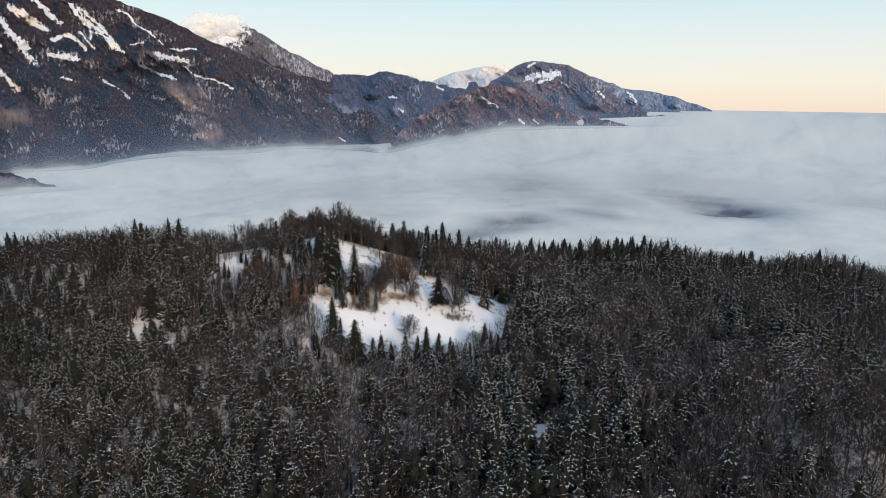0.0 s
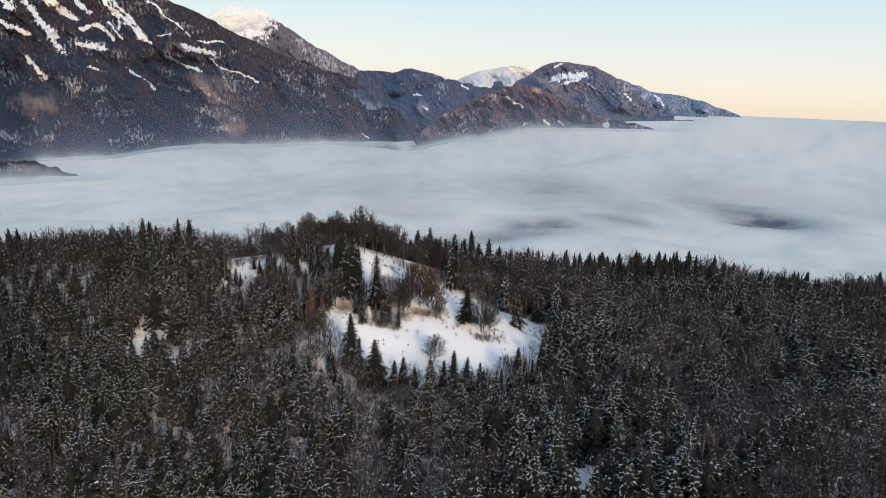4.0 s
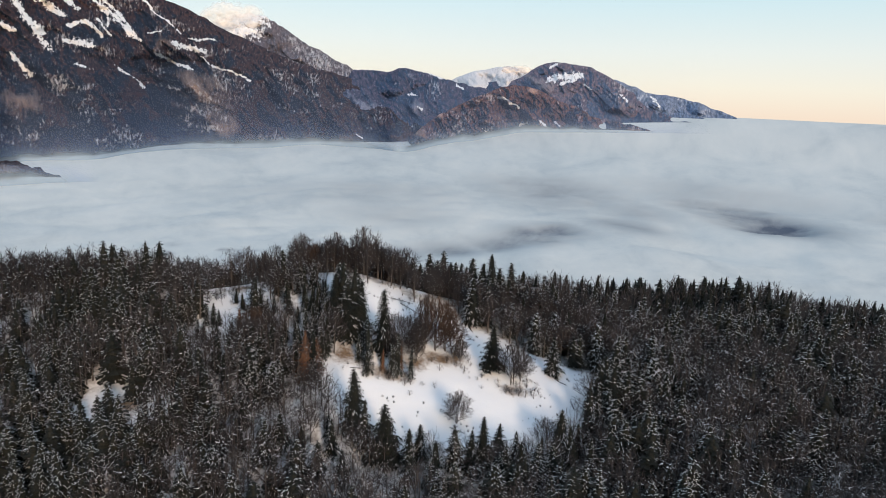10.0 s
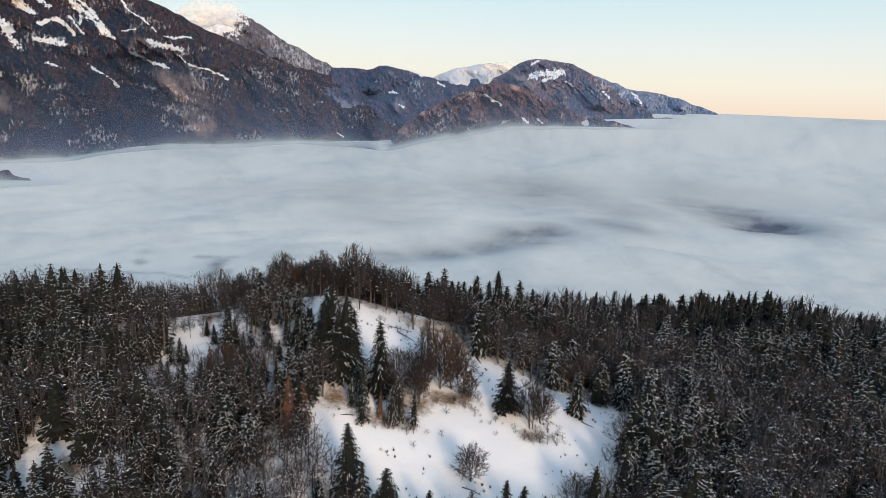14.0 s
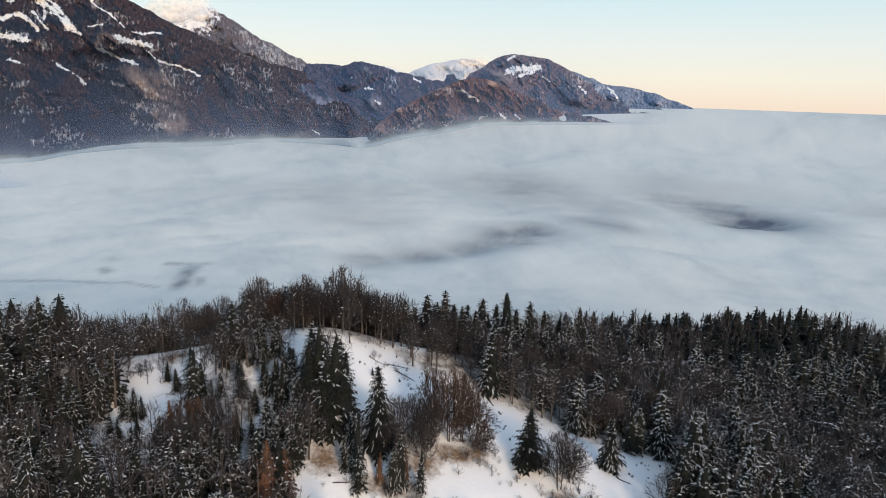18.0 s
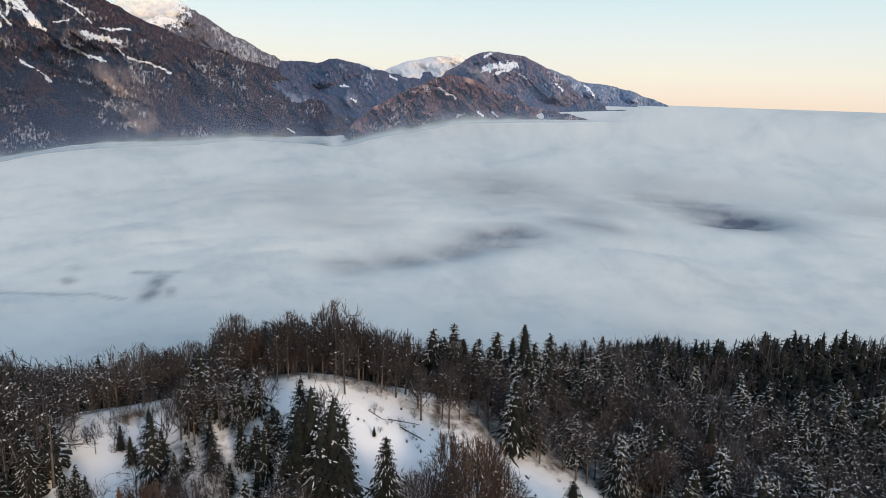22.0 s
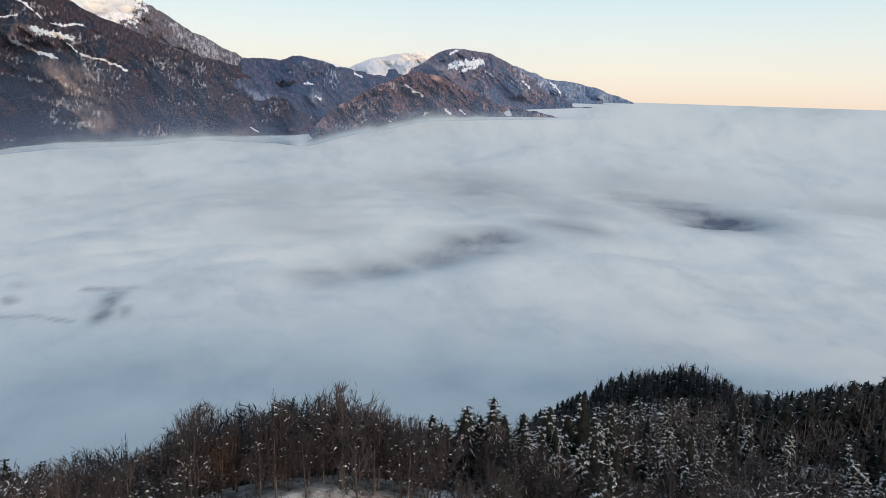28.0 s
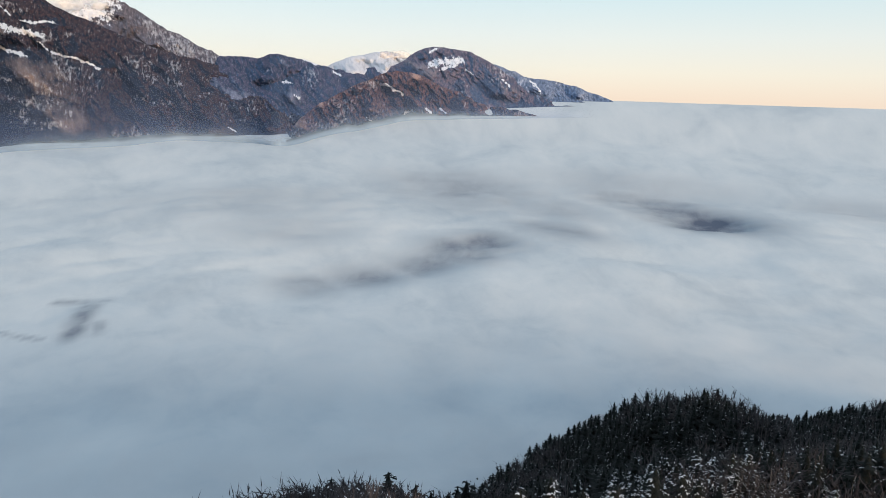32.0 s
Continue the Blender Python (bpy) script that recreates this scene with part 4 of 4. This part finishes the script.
for x, y, h, w in ((-17.5, 240.5, 8, 0.75), (-41.8, 232, 14, 1.1), (-39, 233.5, 11, 1.2), (-22.5, 240.5, 6, 0.9)):
    planted(LARCH, rng, x, y, h, w)
for x, y, h in ((-36, 242.5, 12.5), (-39.6, 240.5, 13), (-31.1, 221, 8), (-34.7, 221, 7.5), (-17.5, 211, 6.5), (0.7, 211, 6), (5.4, 212, 7), (-21.9, 211, 8), (35.2, 242, 9), (-26, 246, 8), (-39, 225, 8), (9, 213, 7), (14, 214, 8),
                (-12, 212, 5), (-8, 211, 5), (-3, 210, 6), (28, 219, 9), (33, 222, 10), (41, 250, 10)):
    planted(BEECHES, rng, x, y, h, 1.15)
for k in range(170):
    cx, cy, sx, sy = rng.choice(((-20, 238.5, 5, 1.5), (-20, 238.5, 5, 1.5), (-20, 237, 6, 3), (-5, 250, 4, 1.5), (-5, 250, 4, 1.5), (-14, 244, 5, 3), (14, 240.5, 4, 1.2), (14, 241, 4, 1.6), (18.5, 244, 2, 1.5), (3, 244.5, 3, 1), (-11, 215.5, 5, 1.2), (3, 246, 6, 4), (-16, 268, 5, 6), (-24, 272, 3, 3), (-68, 270, 8, 5), (-58, 276, 8, 3), (-52, 276, 5, 3), (0, 279, 12, 2), (20, 276, 10, 3), (-46, 286, 8, 2), (-28, 289, 8, 2)))
    x, y = cx + rng.gauss(0, sx), cy + rng.gauss(0, sy)
    planted(RUSSET_SHRUBS if cx in (-20, -5) and rng.random() < 0.6 else SHRUBS, rng, x, y, rng.uniform(0.7, 2.4), rng.uniform(0.8, 1.2), 6)

for x, y, h in ((11.5, 240.5, 1.6), (13, 239.8, 2.0), (15, 239.6, 2.3), (16.8, 240.2, 2.0), (18.4, 241.4, 1.7), (19.8, 242.6, 1.5), (9.5, 242, 1.2), (21, 240.2, 1.1)):
    planted(SHRUBS, rng, x, y, h, 1.3, 6)
for k in range(75):
    x, y = rng.uniform(-80, -47), rng.uniform(266, 284)
    planted(BEECHES if k % 3 == 0 else SHRUBS, rng, x, y, rng.uniform(3.0, 6.0) if k % 3 == 0 else rng.uniform(1.5, 3.4), 1.0, 4)

for k in range(60):
    x = rng.uniform(-56, -4)
    y = float(np.interp(x, [-56, -40, -21, -13, -4], [277, 279.5, 280.5, 276, 273])) + rng.gauss(0, 1.4)
    planted(SHRUBS, rng, x, y, rng.uniform(0.8, 2.8), rng.uniform(0.7, 1.1), 6)

# ---- the wood: single trees where the flight passes close, joined ones farther out ----
pick = np.random.default_rng(7)
step = 3.8
px_, py_ = np.meshgrid(np.arange(-215, 285, step), np.arange(92, 470, step), indexing="ij")
px_ = (px_ + pick.uniform(-0.48, 0.48, px_.shape) * step).ravel()
py_ = (py_ + pick.uniform(-0.48, 0.48, py_.shape) * step).ravel()
pz_ = ground(px_, py_)
keep = ~open_snow(px_, py_) & (pz_ > -93) & (px_ > -0.66 * py_ - 10) & (px_ < 0.76 * py_ + 10) & (py_ > 122)
px_, py_, pz_ = px_[keep], py_[keep], pz_[keep]
taste = fractal(px_ / 34, py_ / 34, 3, 90) + np.interp(px_, [-120, -40, 20, 60, 130], [0.09, 0.08, 0.03, 0.0, 0.0])
taste = taste + np.where((py_ > 276) & (px_ < 2) & (px_ > -75), -0.42, 0) + np.where((py_ > 298) & (px_ > 0) & (px_ < 110) & (py_ < 345), 0.24, 0) - np.where((px_ < -56) & (py_ > 268), 0.12, 0)
taste = taste - np.where((px_ > -24) & (px_ < 32) & (py_ > 188) & (py_ < 217), 0.28, 0) - np.where((px_ > 28) & (py_ < 262), 0.05, 0)
taste = taste + np.where(py_ > 350, 0.34, 0) - np.where((px_ < -74) & (py_ > 258), 0.08, 0)
taste = taste - np.where((px_ > -12) & (px_ < 62) & (py_ > 262) & (py_ < 292), 0.32, 0)
is_spruce = taste + pick.uniform(-0.36, 0.36, len(px_)) > np.interp(px_, [-60, -10, 40, 140], [0.43, 0.48, 0.56, 0.56])
tall = np.where(is_spruce, 9.5 + 6.5 * pick.random(len(px_)) ** 1.1, 10.0 + 4.0 * pick.random(len(px_)))
tall = np.where(py_ > 360, tall * 0.85, tall) * np.where((py_ > 270) & (px_ < -56) & (px_ > -95), 0.78, 1.0) * np.where((py_ > 280) & (px_ < -22) & (px_ > -50), 1.06, 1.0) * np.where((py_ > 296) & (px_ > 0) & is_spruce, 0.86, 1.0) * np.where((px_ > -24) & (px_ < 32) & (py_ > 200) & (py_ < 217), 0.82, 1.0)
tall = tall * np.where((py_ > 284) & (px_ < 2) & (px_ > -75) & ~is_spruce, 0.98, 1.0) * (0.82 + 0.36 * smooth(px_ / 25, py_ / 25, 77))
tall = tall * np.where((px_ > -82) & (px_ < -60) & (py_ > 242) & (py_ < 258), 0.5, 1.0)
tall = tall * np.where((px_ > -52) & (px_ < -27) & (py_ > 204) & (py_ < 230), 0.84, 1.0) * np.where((px_ > -60) & (px_ < -38) & (py_ > 238) & (py_ < 264), 0.74, 1.0)
tall = tall * np.where(is_spruce & (py_ < 268), np.interp(px_, [-45, -30, 40, 60], [0.84, 1.0, 1.0, 0.92]), 1.0)
tall = tall * np.where((py_ > 277) & (py_ < 330), np.interp(px_, [-130, -75, -60, -26, -16, 8, 30, 60], [1.14, 1.14, 1.18, 1.02, 0.86, 0.88, 1.05, 1.06]), 1.0)
close = (px_ > -78) & (px_ < 70) & (py_ > 200) & (py_ < 340)
for spruce, kinds, most in ((True, SPRUCES, 300), (False, BEECHES, 215)):
    who = np.flatnonzero(close & (is_spruce == spruce))
    who = who[np.argsort(np.abs(px_[who] + 10) * 0.6 + np.abs(py_[who] - 275))][:most]
    for i in who:
        crest = not spruce and py_[i] > 277
        planted(RUSSETS if not spruce and rng.random() < 0.035 else RIDGE_BEECHES if crest else kinds, rng, px_[i], py_[i], tall[i] * (rng.uniform(0.66, 1.16) if crest else 1), rng.uniform(0.9, 1.25))
    close[who] = False
    is_used = np.zeros(len(px_), bool)
    is_used[who] = True
    px_, py_, pz_, tall, is_spruce, close = (a[~is_used] for a in (px_, py_, pz_, tall, is_spruce, close))


def joined_wood(name, label, shapes, mats, x, y, z, h, width):
    """Many trees of a few shapes in one mesh."""
    V, F, M, total = [], [], [], 0
    which = pick.integers(0, len(shapes), len(x))
    turn = pick.uniform(0, 2 * math.pi, len(x))
    wide = pick.uniform(0.9, 1.25, len(x)) * width
    for k, shape in enumerate(shapes):
        sel = which == k
        c, s, hh, ww = np.cos(turn[sel])[:, None], np.sin(turn[sel])[:, None], h[sel][:, None], (wide * h)[sel][:, None]
        for slot, (v, f) in enumerate(shape):
            if not len(f):
                continue
            X = (v[None, :, 0] * c - v[None, :, 1] * s) * ww + x[sel][:, None]
            Y = (v[None, :, 0] * s + v[None, :, 1] * c) * ww + y[sel][:, None]
            Z = v[None, :, 2] * hh + z[sel][:, None]
            n = len(v)
            V.append(np.stack([X, Y, Z], -1).reshape(-1, 3))
            F.append((f[None] + (np.arange(sel.sum()) * n)[:, None, None]).reshape(-1, 3) + total)
            M.append(np.full(sel.sum() * len(f), slot))
            total += sel.sum() * n
    me = mesh_from(name, np.concatenate(V), np.concatenate(F), mats, np.concatenate(M))
    return tagged(new(name, me), label, "forest", kind="stuff")


behind = (py_ > 325) | ((py_ > 292) & (px_ > 40))
middle = (px_ > -115) & (px_ < 125) & (py_ > 165) & ~behind
for near, zone, where_ in ((True, middle, "middle of the hill"), (False, ~middle & ~behind, "outer slopes"), (False, behind, "back of the hill")):
    sp, be = is_spruce & zone, ~is_spruce & zone
    dust = 0.14 if zone is behind else 1.0 if near else 0.85
    joined_wood("spruce_wood", "dense snow-dusted spruce wood over the " + where_,
                [spruce_shape(400 + k, 13 if near else 10, 7 if near else 6, False, (0.20, 0.23, 0.25, 0.22)[k % 4], (0.95, 0.50, 1.0, 0.70, 0.82, 0.35)[k] * dust) for k in range(6)],
                SPRUCE_MATS, px_[sp], py_[sp], pz_[sp], tall[sp], 1.15)
    joined_wood("beech_wood", "dense leafless brown beech wood over the " + where_,
                [bare_shape(500 + k, 9 if near else 7, 5 if near else 4, 5 if near else 4, False, (0.42, 0.47, 0.39)[k % 3], (0.30, 0.22, 0.26)[k % 3], (0.16, 0.50, 0.24, 0.75, 0.06, 0.35)[k] * dust, 0.0062 if near else 0.0085) for k in range(6)],
                BARE_MATS, px_[be], py_[be], pz_[be], tall[be], 1.1 if near else 1.2)
# the first of each kind takes a place in the wood
for k, ob in enumerate(FIRST):
    x, y = -52 - 2.6 * (k % 5), 236 + 3.4 * (k // 5)
    hh = 2.0 if ob.name.startswith("shrub") else 11.0
    ob.matrix_basis = Matrix.Translation((x, y, float(ground(x, y)))) @ Matrix.Diagonal((hh, hh, hh, 1))

# ---- tufts of dead grass and fallen logs on the snow ----
tuft = Soup()
trng = random.Random(12)
for k in range(26):
    a, r, lean_ = trng.uniform(0, 6.28), trng.uniform(0, 0.35), trng.uniform(0.1, 0.5)
    base = (r * math.cos(a), r * math.sin(a), -0.1)
    tuft.sliver(base, (base[0] + lean_ * math.cos(a), base[1] + lean_ * math.sin(a), trng.uniform(0.4, 1.0)), 0.06, trng)
tv, tf = tuft.arrays()
first_tuft = tagged(new("grass_tuft", mesh_from("grass_tuft", tv, tf, [TWIGS])), "dark tuft of dead grass sticking out of snow", "grass", "grass tufts")
spots = []
while len(spots) < 150:
    x, y = trng.uniform(-38, 48), trng.uniform(213, 282)
    if open_snow(np.array([x]), np.array([y]))[0] and smooth(x / 7, y / 7, 44) > 0.55:
        spots.append((x, y))
for i, (x, y) in enumerate(spots):
    ob = first_tuft if i == 0 else copy_thing(first_tuft, Matrix.Identity(4))
    h = trng.uniform(0.3, 0.8)
    ob.matrix_basis = Matrix.Translation((x, y, float(ground(x, y)))) @ pose(0, 0, 0, 0, 0, trng.uniform(0, 360)) @ Matrix.Diagonal((h, h, h, 1))


def fallen_log(a, b, r):
    """A log from a to b in plan, half sunk in the snow, with broken stubs."""
    s = Soup()
    n = 7
    path, radii = [], []
    for i in range(n):
        q = i / (n - 1)
        x, y = a[0] + (b[0] - a[0]) * q, a[1] + (b[1] - a[1]) * q
        path.append(Vector((x, y, float(ground(x, y)) + r * (0.75 + 0.25 * math.sin(i * 2.1)))))
        radii.append(r * (1 - 0.45 * q) * (1 + 0.12 * math.sin(i * 3.7)))
    across = (path[-1] - path[0]).normalized()
    side = across.cross(Vector((0, 0, 1))).normalized()
    up = side.cross(across)
    for p, w in zip(path, radii):
        s.v.extend(tuple(p + side * (w * math.cos(2 * math.pi * k / 7)) + up * (w * math.sin(2 * math.pi * k / 7))) for k in range(7))
    for i in range(n - 1):
        for k in range(7):
            c, d = i * 7 + k, i * 7 + (k + 1) % 7
            s.f.extend([(c, d, d + 7), (c, d + 7, c + 7)])
    for k in range(1, 6):
        s.f.extend([(0, k + 1, k), ((n - 1) * 7, (n - 1) * 7 + k, (n - 1) * 7 + k + 1)])
    for i in (2, 3, 5):
        p = path[i]
        s.sliver(tuple(p), tuple(p + side * trng.uniform(-0.9, 0.9) + up * 0.7), 0.07, trng)
    v, f = s.arrays()
    return tagged(new("fallen_log", mesh_from("fallen_log", v, f, [LOG_WOOD])), "dark fallen log half sunk in the snow", "log", "fallen logs")


for a, b, r in (((-25.5, 273.6), (-22.6, 272.1), 0.13), ((-21.8, 272.5), (-15.6, 273.3), 0.12), ((-19.5, 271.2), (-14.9, 269.2), 0.17), ((2.6, 270.5), (3.5, 268.5), 0.25), ((-3.2, 274.0), (-1.3, 270.1), 0.2),
                ((4.4, 266.5), (4.9, 265.6), 0.25), ((-4.2, 223.9), (-1.8, 223.4), 0.17), ((-2.2, 223.5), (-0.3, 222.6), 0.13), ((27, 248), (29.5, 247), 0.15), ((-31, 238), (-28, 238.6), 0.15)):
    fallen_log(a, b, r * 0.7)
